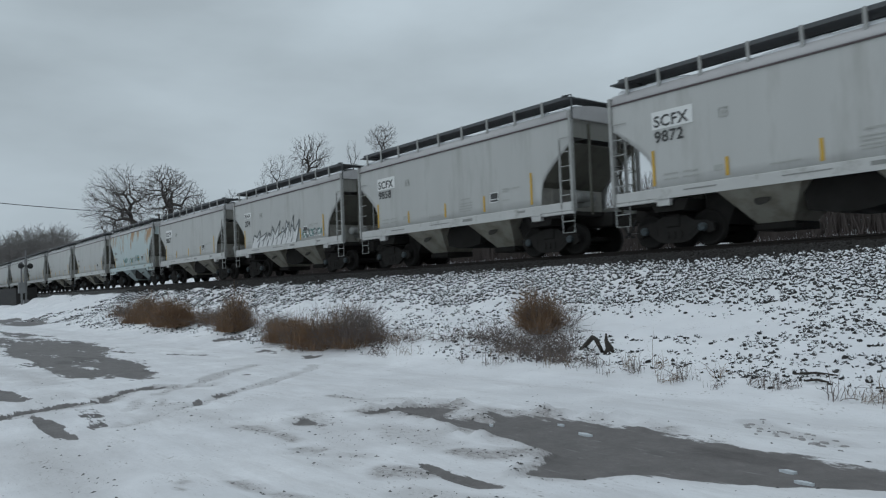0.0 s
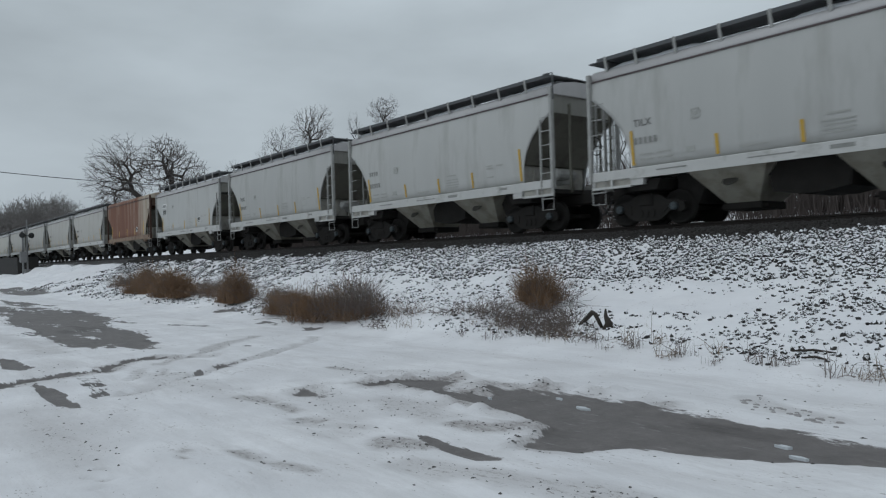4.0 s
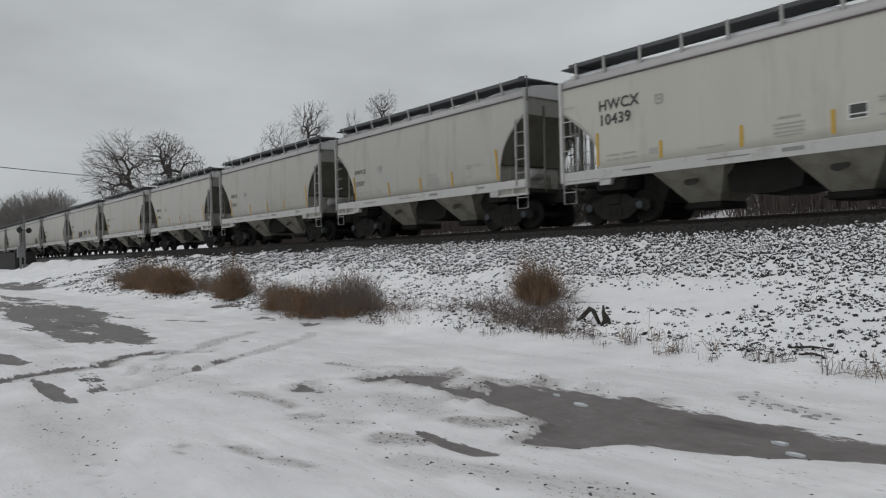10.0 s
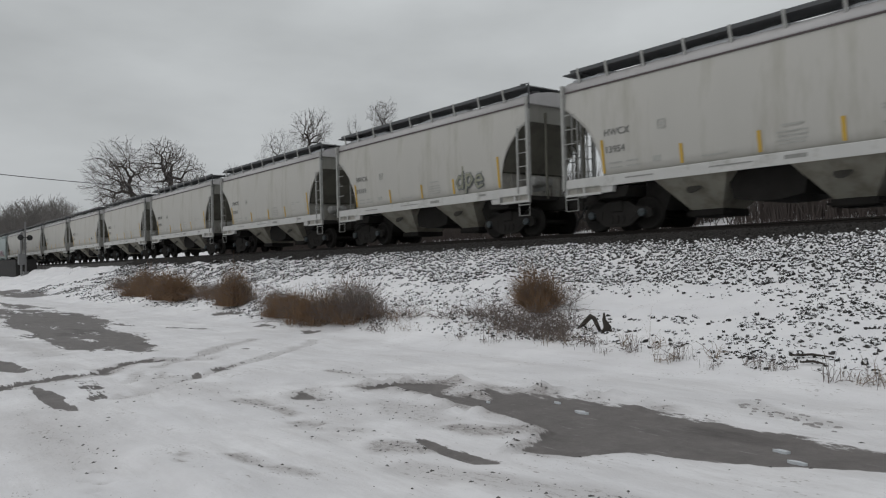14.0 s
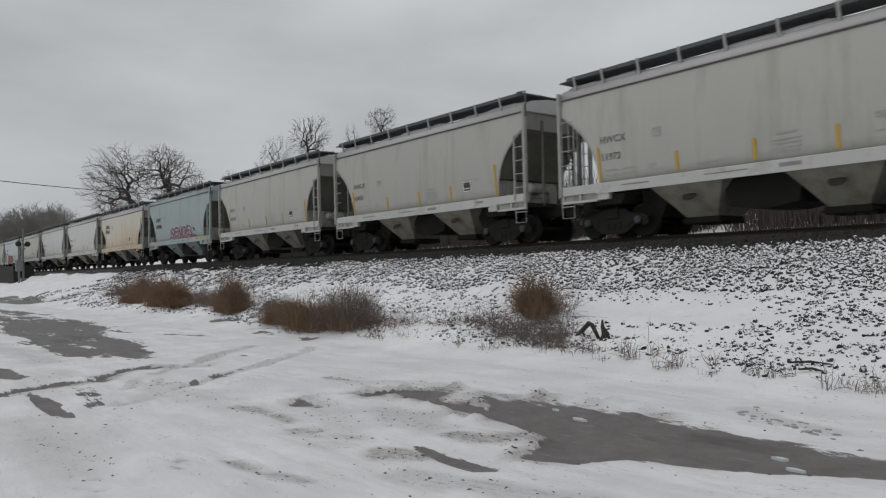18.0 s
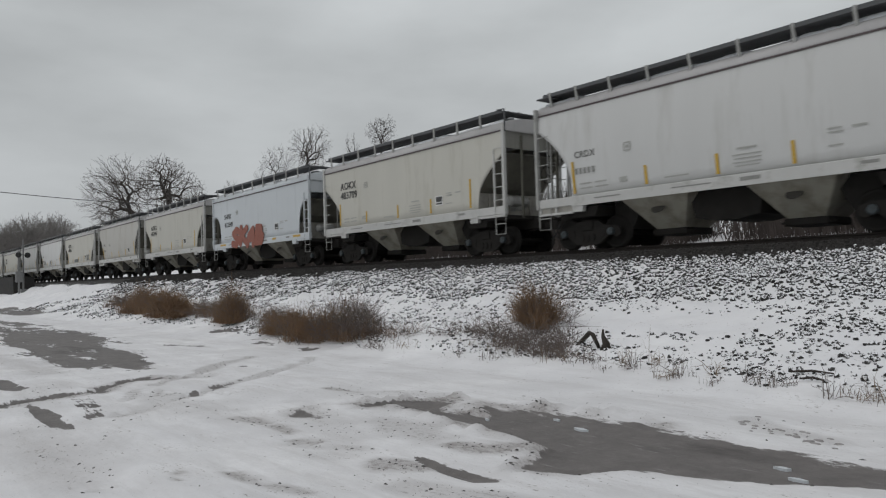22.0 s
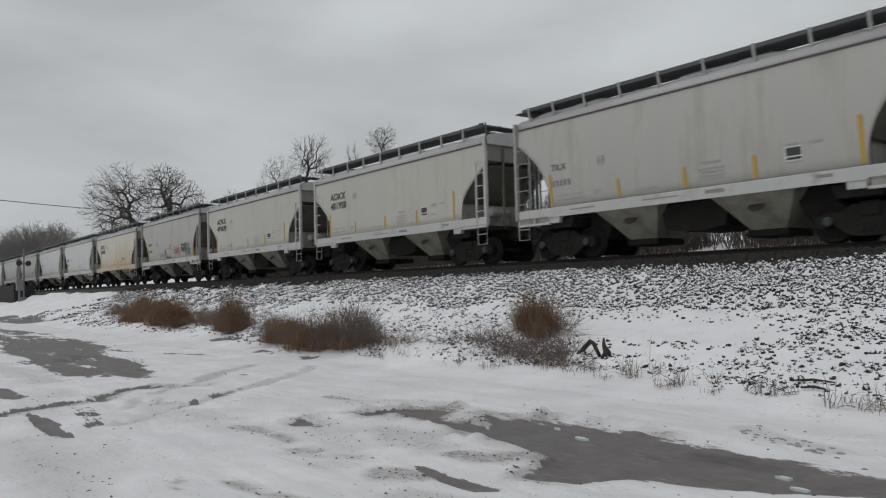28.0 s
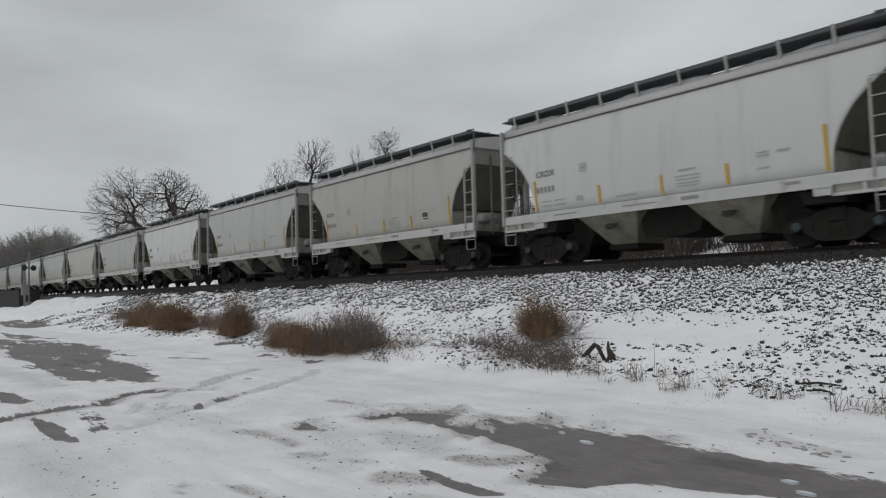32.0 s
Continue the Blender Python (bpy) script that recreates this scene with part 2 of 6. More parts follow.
M_CROSSING_DARK = mat("dark_crossing_mass", (0.018, 0.017, 0.016), 0.85, var=0.35, scale=2, bump=0.3, dirt=(0.035, 0.03, 0.027), dirt_scale=1.5)
TAG = {
    "red": mat("red_brown_spray_paint", (0.27, 0.085, 0.055), 0.5, var=0.15, scale=5, bump=0),
    "black": mat("black_spray_paint", (0.02, 0.02, 0.022), 0.5, var=0.2, scale=5, bump=0),
    "grey": mat("slate_spray_paint", (0.13, 0.14, 0.14), 0.5, var=0.2, scale=5, bump=0),
    "white": mat("white_spray_paint", (0.66, 0.66, 0.65), 0.5, var=0.1, scale=5, bump=0),
    "maroon": mat("maroon_spray_paint", (0.17, 0.03, 0.05), 0.5, var=0.2, scale=5, bump=0),
    "violet": mat("violet_spray_paint", (0.22, 0.14, 0.26), 0.5, var=0.2, scale=5, bump=0),
    "pink": mat("pink_spray_paint", (0.50, 0.25, 0.27), 0.5, var=0.2, scale=5, bump=0),
    "teal": mat("teal_spray_paint", (0.12, 0.24, 0.22), 0.5, var=0.2, scale=5, bump=0),
    "violet_grey": mat("violet_grey_spray_paint", (0.25, 0.20, 0.24), 0.5, var=0.2, scale=5, bump=0),
    "plum": mat("plum_spray_paint", (0.17, 0.085, 0.11), 0.5, var=0.35, scale=2.5, bump=0),
    "blue": mat("blue_spray_paint", (0.13, 0.15, 0.30), 0.5, var=0.2, scale=5, bump=0),
    "olive": mat("olive_spray_paint", (0.24, 0.24, 0.18), 0.5, var=0.2, scale=5, bump=0),
}


def stone_mat():
    m = mat("ballast_stone", (0.04, 0.038, 0.036), 0.85, var=0.4, scale=14, bump=0.3, coords="Object")
    nt = m.node_tree
    b = nt.nodes["Principled BSDF"]
    src = b.inputs["Base Color"].links[0].from_socket
    geo = nt.nodes.new("ShaderNodeNewGeometry")
    isl = nt.nodes.new("ShaderNodeMapRange")
    isl.inputs[3].default_value, isl.inputs[4].default_value = 0.55, 1.7
    nt.links.new(geo.outputs["Random Per Island"], isl.inputs[0])
    mm = nt.nodes.new("ShaderNodeMix")
    mm.data_type, mm.blend_type = "RGBA", "MULTIPLY"
    mm.inputs[0].default_value = 1
    nt.links.new(src, mm.inputs[6])
    nt.links.new(isl.outputs[0], mm.inputs[7])
    # snow lies on the faces that look up
    sep = nt.nodes.new("ShaderNodeSeparateXYZ")
    nt.links.new(geo.outputs["Normal"], sep.inputs[0])
    up = nt.nodes.new("ShaderNodeMapRange")
    up.inputs[1].default_value, up.inputs[2].default_value = 0.42, 0.55
    nz = nt.nodes.new("ShaderNodeTexNoise")
    nz.inputs["Scale"].default_value, nz.inputs["Detail"].default_value = 22, 3
    tcs = nt.nodes.new("ShaderNodeTexCoord")
    nt.links.new(tcs.outputs["Object"], nz.inputs["Vector"])
    half = nt.nodes.new("ShaderNodeMath")
    half.operation = "MULTIPLY_ADD"
    half.inputs[1].default_value, half.inputs[2].default_value = 1.3, -0.65
    nt.links.new(nz.outputs["Fac"], half.inputs[0])
    both = nt.nodes.new("ShaderNodeMath")
    nt.links.new(sep.outputs["Z"], both.inputs[0])
    nt.links.new(half.outputs[0], both.inputs[1])
    nt.links.new(both.outputs[0], up.inputs[0])
    sn = nt.nodes.new("ShaderNodeMix")
    sn.data_type = "RGBA"
    sn.inputs[7].default_value = (0.82, 0.825, 0.84, 1)
    nt.links.new(up.outputs[0], sn.inputs[0])
    nt.links.new(mm.outputs[2], sn.inputs[6])
    nt.links.new(sn.outputs[2], b.inputs["Base Color"])
    return m


M_STONE = stone_mat()
# snowless grimy stone with the train's shade darkened into its colour
M_STONE_BARE = mat("grimy_shaded_ballast", (0.034, 0.031, 0.029), 0.9, var=0.5, scale=12, bump=0.3)


def ground_mat():
    """Snow that thins to wet asphalt and mud (attribute bare) and to crushed stone (attribute stony)."""
    m = bpy.data.materials.new("snowy_ground")
    m.use_nodes = True
    nt = m.node_tree
    b = nt.nodes["Principled BSDF"]
    tc = nt.nodes.new("ShaderNodeTexCoord")

    def noise_(scale, detail=6, rough=0.6, stretch=None):
        n = nt.nodes.new("ShaderNodeTexNoise")
        n.inputs["Scale"].default_value, n.inputs["Detail"].default_value, n.inputs["Roughness"].default_value = scale, detail, rough
        src = tc.outputs["Object"]
        if stretch:
            mp = nt.nodes.new("ShaderNodeMapping")
            mp.inputs["Scale"].default_value = stretch
            nt.links.new(src, mp.inputs[0])
            src = mp.outputs[0]
        nt.links.new(src, n.inputs["Vector"])
        return n.outputs["Fac"]

    def ranged(src, a, c, d=0.0, e=1.0):
        r = nt.nodes.new("ShaderNodeMapRange")
        r.inputs[1].default_value, r.inputs[2].default_value, r.inputs[3].default_value, r.inputs[4].default_value = a, c, d, e
        nt.links.new(src, r.inputs[0])
        return r.outputs[0]

    def mixed(fac, a, c):
        x = nt.nodes.new("ShaderNodeMix")
        x.data_type = "RGBA"
        for sock, v in ((x.inputs[0], fac), (x.inputs[6], a), (x.inputs[7], c)):
            if isinstance(v, tuple):
                sock.default_value = (*v, 1)
            else:
                nt.links.new(v, sock)
        return x.outputs[2]

    def maths(op, a, c):
        x = nt.nodes.new("ShaderNodeMath")
        x.operation = op
        for sock, v in ((x.inputs[0], a), (x.inputs[1], c)):
            if isinstance(v, (int, float)):
                sock.default_value = v
            else:
                nt.links.new(v, sock)
        return x.outputs[0]

    def along(axis):
        x = nt.nodes.new("ShaderNodeSeparateXYZ")
        nt.links.new(tc.outputs["Object"], x.inputs[0])
        return x.outputs[axis]

    def attr(name):
        a = nt.nodes.new("ShaderNodeAttribute")
        a.attribute_name = name
        return a.outputs["Fac"]

    snow = mixed(ranged(noise_(0.5, 5), 0.35, 0.65), (0.76, 0.755, 0.775), (0.87, 0.862, 0.872))
    # thin soiled snow in long smears
    soil = ranged(noise_(1.3, 9, 0.72, (0.4, 1.7, 1)), 0.47, 0.74, 0.0, 0.72)
    lot = ranged(along("Y"), 8.0, 9.2, 1.0, 0.15)
    snow = mixed(maths("MULTIPLY", soil, lot), snow, (0.47, 0.445, 0.435))
    packed = ranged(noise_(0.9, 7, 0.65), 0.35, 0.62, 0.2, 0.75)
    snow = mixed(maths("MULTIPLY", packed, lot), snow, (0.635, 0.625, 0.635))
    trail = ranged(noise_(4.0, 6, 0.7, (0.22, 1.5, 1)), 0.55, 0.72, 0.0, 0.32)
    snow = mixed(maths("MULTIPLY", trail, lot), snow, (0.50, 0.48, 0.475))
    grit = ranged(maths("ADD", maths("MULTIPLY", attr("thin"), 0.62), maths("MULTIPLY", maths("SUBTRACT", noise_(13.0, 8, 0.8, (0.6, 1.25, 1)), 0.5), 2.0)), 0.42, 0.72, 0.0, 0.8)
    grit = maths("MULTIPLY", grit, ranged(attr("thin"), 0.03, 0.3))
    snow = mixed(ranged(attr("thin"), 0.12, 0.9, 0.0, 0.68), snow, (0.37, 0.35, 0.345))
    snow = mixed(grit, snow, (0.25, 0.23, 0.22))
    fleck = ranged(maths("ADD", noise_(26.0, 4, 0.6, (0.6, 1.2, 1)), maths("MULTIPLY", maths("SUBTRACT", noise_(1.7, 5, 0.65), 0.5), 0.55)), 0.66, 0.74, 0.0, 0.75)
    snow = mixed(fleck, snow, (0.27, 0.245, 0.23))
    wet = mixed(ranged(noise_(3.0, 10, 0.8), 0.3, 0.7), (0.112, 0.103, 0.10), (0.19, 0.175, 0.169))
    wet = mixed(ranged(noise_(0.9, 6, 0.6, (0.45, 1.5, 1)), 0.56, 0.68, 0.0, 0.6), wet, (0.05, 0.044, 0.043))
    wet = mixed(ranged(noise_(11.0, 6, 0.7, (0.3, 1.6, 1)), 0.6, 0.72, 0.0, 0.6), wet, (0.36, 0.345, 0.345))
    edge = maths("ADD", attr("bare"), maths("MULTIPLY", maths("SUBTRACT", noise_(7.0, 9, 0.72, (0.28, 1.4, 1)), 0.5), 1.25))
    bare = ranged(edge, 0.47, 0.55)
    col = mixed(bare, snow, wet)
    speck = ranged(maths("ADD", attr("stony"), maths("MULTIPLY", maths("SUBTRACT", noise_(9.0, 3, 0.6), 0.5), 1.6)), 0.5, 0.6)
    stone = mixed(noise_(6.0, 4), (0.03, 0.028, 0.027), (0.07, 0.066, 0.063))
    col = mixed(speck, col, stone)
    nt.links.new(col, b.inputs["Base Color"])
    nt.links.new(ranged(bare, 0, 1, 0.75, 0.62), b.inputs["Roughness"])
    b.inputs["Specular IOR Level"].default_value = 0.22
    bp = nt.nodes.new("ShaderNodeBump")
    bp.inputs["Strength"].default_value, bp.inputs["Distance"].default_value = 0.6, 0.03
    hgt = maths("ADD", maths("MULTIPLY", noise_(14, 5, 0.6), 0.6), maths("MULTIPLY", noise_(3.0, 4), 1.0))
    nt.links.new(hgt, bp.inputs["Height"])
    nt.links.new(bp.outputs[0], b.inputs["Normal"])
    return m


M_GROUND = ground_mat()


# ---- mesh helpers ----
class Shape:
    """Collects vertices and faces of one part."""

    def __init__(self):
        self.v, self.f = [], []

    def add(self, verts, faces):
        n = len(self.v)
        self.v += [tuple(p) for p in verts]
        self.f += [tuple(i + n for i in q) for q in faces]
        return self

    def box(self, x0, x1, y0, y1, z0, z1, c=0.0):
        """A block; c rounds its four long edges along x."""
        if c <= 0:
            return self.add([(x, y, z) for x in (x0, x1) for y in (y0, y1) for z in (z0, z1)],
                            [(0, 1, 3, 2), (4, 6, 7, 5), (0, 4, 5, 1), (2, 3, 7, 6), (0, 2, 6, 4), (1, 5, 7, 3)])
        ring = [(y0 + c, z0), (y1 - c, z0), (y1, z0 + c), (y1, z1 - c), (y1 - c, z1), (y0 + c, z1), (y0, z1 - c), (y0, z0 + c)]
        return self.prism([(y, z) for y, z in ring], x0, x1, "x")

    def prism(self, poly, a, b, axis):
        """poly extruded from a to b along an axis; for x poly is (y, z), for y it is (x, z), for z (x, y)."""
        n = len(poly)
        put = {"x": lambda p, s: (s, p[0], p[1]), "y": lambda p, s: (p[0], s, p[1]), "z": lambda p, s: (p[0], p[1], s)}[axis]
        faces = [tuple(range(n))[::-1], tuple(range(n, 2 * n))] + [(i, (i + 1) % n, (i + 1) % n + n, i + n) for i in range(n)]
        return self.add([put(p, a) for p in poly] + [put(p, b) for p in poly], faces)

    def tube(self, pts, radii, n=6, cap=True):
        pts = [Vector(p) for p in pts]
        if isinstance(radii, (int, float)):
            radii = [radii] * len(pts)
        verts, faces = [], []
        for i, p in enumerate(pts):
            d = (pts[min(i + 1, len(pts) - 1)] - pts[max(i - 1, 0)]).normalized()
            u = d.cross(Vector((0, 0, 1)) if abs(d.z) < 0.9 else Vector((1, 0, 0))).normalized()
            w = d.cross(u)
            for k in range(n):
                a = 2 * math.pi * k / n
                verts.append(p + (u * math.cos(a) + w * math.sin(a)) * radii[i])
        for i in range(len(pts) - 1):
            for k in range(n):
                faces.append((i * n + k, i * n + (k + 1) % n, (i + 1) * n + (k + 1) % n, (i + 1) * n + k))
        if cap:
            faces += [tuple(range(n))[::-1], tuple(range(len(verts) - n, len(verts)))]
        return self.add(verts, faces)

    def lathe(self, prof, n, axis_y=True):
        """prof of (radius, offset) turned about the y axis."""
        verts, faces = [], []
        for r, o in prof:
            for k in range(n):
                a = 2 * math.pi * k / n
                verts.append((r * math.cos(a), o, r * math.sin(a)))
        m = len(prof)
        for i in range(m - 1):
            for k in range(n):
                faces.append((i * n + k, (i + 1) * n + k, (i + 1) * n + (k + 1) % n, i * n + (k + 1) % n))
        faces += [tuple(range(n)), tuple(range((m - 1) * n, m * n))[::-1]]
        return self.add(verts, faces)

    def mesh(self, name, material, smooth=False):
        me = bpy.data.meshes.new(name)
        me.from_pydata(self.v, [], self.f)
        me.materials.append(material)
        if smooth:
            me.polygons.foreach_set("use_smooth", [True] * len(me.polygons))
        me.validate()
        me.update()
        return me


CACHE = {}


def cached(key, make):
    if key not in CACHE:
        CACHE[key] = make()
    return CACHE[key]


def part(name, me, parent, loc=(0, 0, 0), rot=(0, 0, 0), label=""):
    ob = new(name, me)
    ob.parent = parent
    ob.location, ob.rotation_euler = loc, rot
    return tagged(ob, label) if label else ob


def thing(name, label, category, loc=(0, 0, 0), group="", kind="", data=None):
    ob = new(name, data)
    ob.location = loc
    return tagged(ob, label, category, group, kind)


# ---- the plan: the track runs almost along x, the train goes towards +x ----
TRACK_Y, RAIL_Z = 17.65, 2.30
CAR, SPEED, FIRST = 12.946, 19.299, -33.224
HEADING = -0.43


def on_track(s):
    """The pose of something s metres along the track."""
    return pose(0, 0, 0, 0, 0, HEADING) @ pose(s, TRACK_Y, RAIL_Z)


def bank_y(x, y):
    """The bank follows the track, which leaves the x axis by a small angle."""
    return y + np.clip(x, -260, 60) * math.tan(radians(-HEADING)) * np.clip((y - 9.5) / 3.5, 0, 1)


rng = np.random.default_rng(7)


# ---- ground ----
TABLES = {}


def smooth_noise(x, y, s, seed):
    """Value noise on arrays, cell size s."""
    if seed not in TABLES:
        TABLES[seed] = np.random.default_rng(seed).random((257, 257))
    r = TABLES[seed]
    u, v = x / s, y / s
    i, j = np.floor(u).astype(int), np.floor(v).astype(int)
    a, b = u - i, v - j
    a, b = a * a * (3 - 2 * a), b * b * (3 - 2 * b)
    i0, i1, j0, j1 = i % 257, (i + 1) % 257, j % 257, (j + 1) % 257
    return (r[i0, j0] * (1 - a) + r[i1, j0] * a) * (1 - b) + (r[i0, j1] * (1 - a) + r[i1, j1] * a) * b


BANK_Y = [8.2, 9.0, 13.2, 15.4, 16.1, 19.2, 19.9, 21.5, 24.5, 28, 32, 60, 160, 600, 2500]
BANK_Z = [0.0, 0.16, 1.12, 1.88, 2.105, 2.105, 1.92, 1.75, 2.15, 2.76, 3.35, 4.5, 8.0, 12.0, 14.0]


def strip(x, y, stations):
    """How far inside a strip a point lies; stations of (x, near edge, far edge)."""
    s = np.array(stations)
    lo, hi = np.interp(x, s[:, 0], s[:, 1]), np.interp(x, s[:, 0], s[:, 2])
    return np.minimum(np.minimum(y - lo, hi - y), np.minimum(x - s[0, 0], s[-1, 0] - x))


def stroke(x, y, pts, r):
    """How far inside a stroke of half-width r a point lies."""
    best = np.full_like(x, -99.0)
    for (ax, ay), (bx, by) in zip(pts, pts[1:]):
        dx, dy = bx - ax, by - ay
        t = np.clip(((x - ax) * dx + (y - ay) * dy) / (dx * dx + dy * dy + 1e-9), 0, 1)
        best = np.maximum(best, r - np.hypot(x - ax - t * dx, y - ay - t * dy))
    return best


def inside(x, y, poly):
    """How far inside an outline a point lies (negative outside)."""
    best, odd = np.full_like(x, 99.0), np.zeros(x.shape, dtype=bool)
    for (ax, ay), (bx, by) in zip(poly, poly[1:] + poly[:1]):
        dx, dy = bx - ax, by - ay
        t = np.clip(((x - ax) * dx + (y - ay) * dy) / (dx * dx + dy * dy + 1e-9), 0, 1)
        best = np.minimum(best, np.hypot(x - ax - t * dx, y - ay - t * dy))
        if dy:
            odd ^= ((ay > y) != (by > y)) & (x < ax + (y - ay) * dx / dy)
    return np.where(odd, best, -best)


TONGUE = [(-8.12, 5.05, 5.12), (-7.9, 5.02, 5.75), (-7.6, 5.36, 6.05), (-7.3, 5.4, 6.0), (-7.1, 5.38, 5.62), (-6.6, 5.32, 5.62), (-5.95, 5.27, 5.75), (-5.2, 5.16, 6.0)]
PUDDLE = [(-6.75, 6.0, 6.1), (-6.3, 5.75, 6.2), (-5.7, 5.3, 6.34), (-5.2, 5.16, 6.4), (-4.75, 5.02, 6.42), (-4.4, 4.36, 6.42), (-4.0, 4.5, 6.4), (-3.8, 4.95, 6.4), (-3.0, 5.24, 6.35), (-2.4, 5.6, 6.33),
          (-1.5, 5.9, 6.3), (-0.4, 6.1, 6.2)]
ROAD = [(-39, 4.75), (-34, 5.75), (-28.3, 6.6), (-22.04, 5.8), (-18.2, 5.3), (-14.37, 4.64), (-14.4, 4.2), (-16.4, 3.76), (-17.4, 3.44), (-19.5, 3.6), (-22.4, 3.48), (-28, 3.8), (-36, 4.4)]
ROAD_FAR = [(-67, 8.8), (-54.4, 9.6), (-46.9, 8.9), (-53.2, 7.5)]
ROAD_RIM = [(-45, 5.9), (-37.6, 6.5), (-33.9, 6.86), (-34.3, 6.1), (-37, 5.3)]
WET = [(-11.5, 1.9), (-10.95, 2.04), (-10.44, 2.1), (-9.9, 2.0), (-9.35, 2.06), (-9.05, 1.95), (-9.5, 1.84), (-10.19, 1.82)]
TREAD = [(-11.6, 2.5), (-11.4, 2.7), (-10.49, 2.58), (-9.82, 2.5), (-9.66, 2.28)]
CORNER = [(-15.4, 2.0), (-15.14, 2.22), (-14.0, 2.16), (-13.4, 2.22), (-13.1, 2.04), (-13.5, 1.84)]
WEDGE = [(-10.5, 3.7), (-11.2, 4.1), (-10.65, 4.02)]
PRINTS = ([(-10.9, 2.96), (-11.77, 3.32), (-11.95, 3.58), (-10.88, 3.12)], [(-10.82, 3.32), (-11.72, 3.74), (-10.73, 3.58)], [(-10.03, 2.6), (-9.71, 2.84), (-9.6, 2.52)])
RUT_A = [(-11.5, 1.2), (-11.7, 1.62), (-11.87, 2.06), (-12.02, 2.38), (-12.28, 2.9), (-12.99, 3.46), (-13.37, 3.98), (-12.93, 4.32), (-12.58, 4.78)]
RUT_B = [(-9.7, 2.6), (-10.2, 3.2), (-10.76, 4.02), (-11.11, 4.44), (-11.53, 5.04), (-11.79, 5.56), (-13.72, 7.62)]
RUT_C = [(-12.2, 3.7), (-12.81, 4.43), (-13.91, 5.52), (-14.72, 6.48)]


DENTS = [(-7.76 + 0.235 * k - 0.012 * k * k * 0.3, 1.57 - 0.018 * k + (0.05 if k % 2 else -0.05)) for k in range(11)] + [(-3.3 + 0.23 * k, 6.75 + 0.16 * (k % 3)) for k in range(8)]


def edge_noise(x, y):
    return smooth_noise(x, y, 0.9, 3) - 0.5, smooth_noise(x, y, 0.3, 4) - 0.5, smooth_noise(x, y, 0.12, 5) - 0.5


def puddle_depth(x, y):
    n, n2, n3 = edge_noise(x, y)
    return np.maximum(strip(x, y, PUDDLE) / 0.2, strip(x, y, TONGUE) / 0.16) + 0.12 * n + 0.14 * n2 + 0.3 * n3


def bareness(x, y):
    n, n2, n3 = edge_noise(x, y)
    wx, wy = x + (smooth_noise(x, y, 1.1, 9) - 0.5) * 0.45, y + (smooth_noise(x, y, 1.1, 10) - 0.5) * 0.45
    run = 0.5 * smooth_noise(x, y * 0.45, 0.7, 6) + 0.3 * smooth_noise(x, y * 0.6, 0.35, 7) + 0.2 * smooth_noise(x * 0.4, y * 2, 0.4, 17) - 0.5
    m = puddle_depth(x, y)
    lane = smooth_noise(x * 0.22, y, 0.32, 18) * 0.6 + smooth_noise(x * 0.5, y, 0.16, 19) * 0.4 - 0.5
    m = np.maximum(m, np.minimum(inside(x, y, ROAD) / 0.5, 0.55) + 2.3 * lane + 0.7 * run + 0.3 * n)
    m = np.maximum(m, np.minimum(inside(x, y, ROAD_FAR) / 0.5, 0.5) + 1.6 * lane + 0.8 * run)
    m = np.maximum(m, np.minimum(inside(x, y, ROAD_RIM) / 0.4, 0.4) + 2.0 * lane + 0.8 * run - 0.1)
    for poly, w, top in ((WET, 0.05, 0.9), (TREAD, 0.07, 0.02), (CORNER, 0.07, 0.9), (WEDGE, 0.05, 0.5)):
        m = np.maximum(m, np.minimum(inside(x, y, poly) / w + 0.25, top) + 0.5 * n2 + 0.6 * n3)
    for pts, r, w, cut in (
        ([(-8.6, 4.36), (-8.2, 4.28), (-7.8, 4.3), (-7.75, 4.5)], 0.1, 0.2, 0.35), ([(-5.25, 4.02), (-4.8, 3.86), (-4.3, 3.84)], 0.075, 0.1, 0.0), 
        ([(-20.4, 6.48), (-18.8, 6.99)], 0.16, 0.3, 0.2), ([(-25.2, 9.0), (-24.1, 9.05)], 0.2, 0.4, 0.2), ([(-25.4, 9.7), (-24.7, 10.2), (-23.0, 9.6)], 0.3, 0.4, 0.1), ([(-13.4, 5.6), (-13.0, 5.87)], 0.06, 0.12, 0.3), ([(-22.6, 8.9), (-21.6, 9.1), (-20.6, 9.0)], 0.2, 0.3, 0.2),
        ([(-18.6, 8.4), (-16.8, 8.3), (-15.2, 8.35)], 0.12, 0.3, 0.3), ([(-11.3, 4.5), (-11.7, 5.15)], 0.07, 0.15, 0.25),
    ):
        m = np.maximum(m, stroke(wx, wy, pts, r) / w + 1.1 * n + 0.9 * n2 + 0.5 * n3 - cut)
    m = np.maximum(m, stroke(x, y, RUT_A, 0.12) / 0.16 + 0.9 * n + 1.2 * n2 + 1.2 * n3 + np.interp(y, [2.2, 3.2, 4.6], [0.75, 0.25, -0.3]))
    return np.clip(0.5 + 0.5 * m, 0, 1)


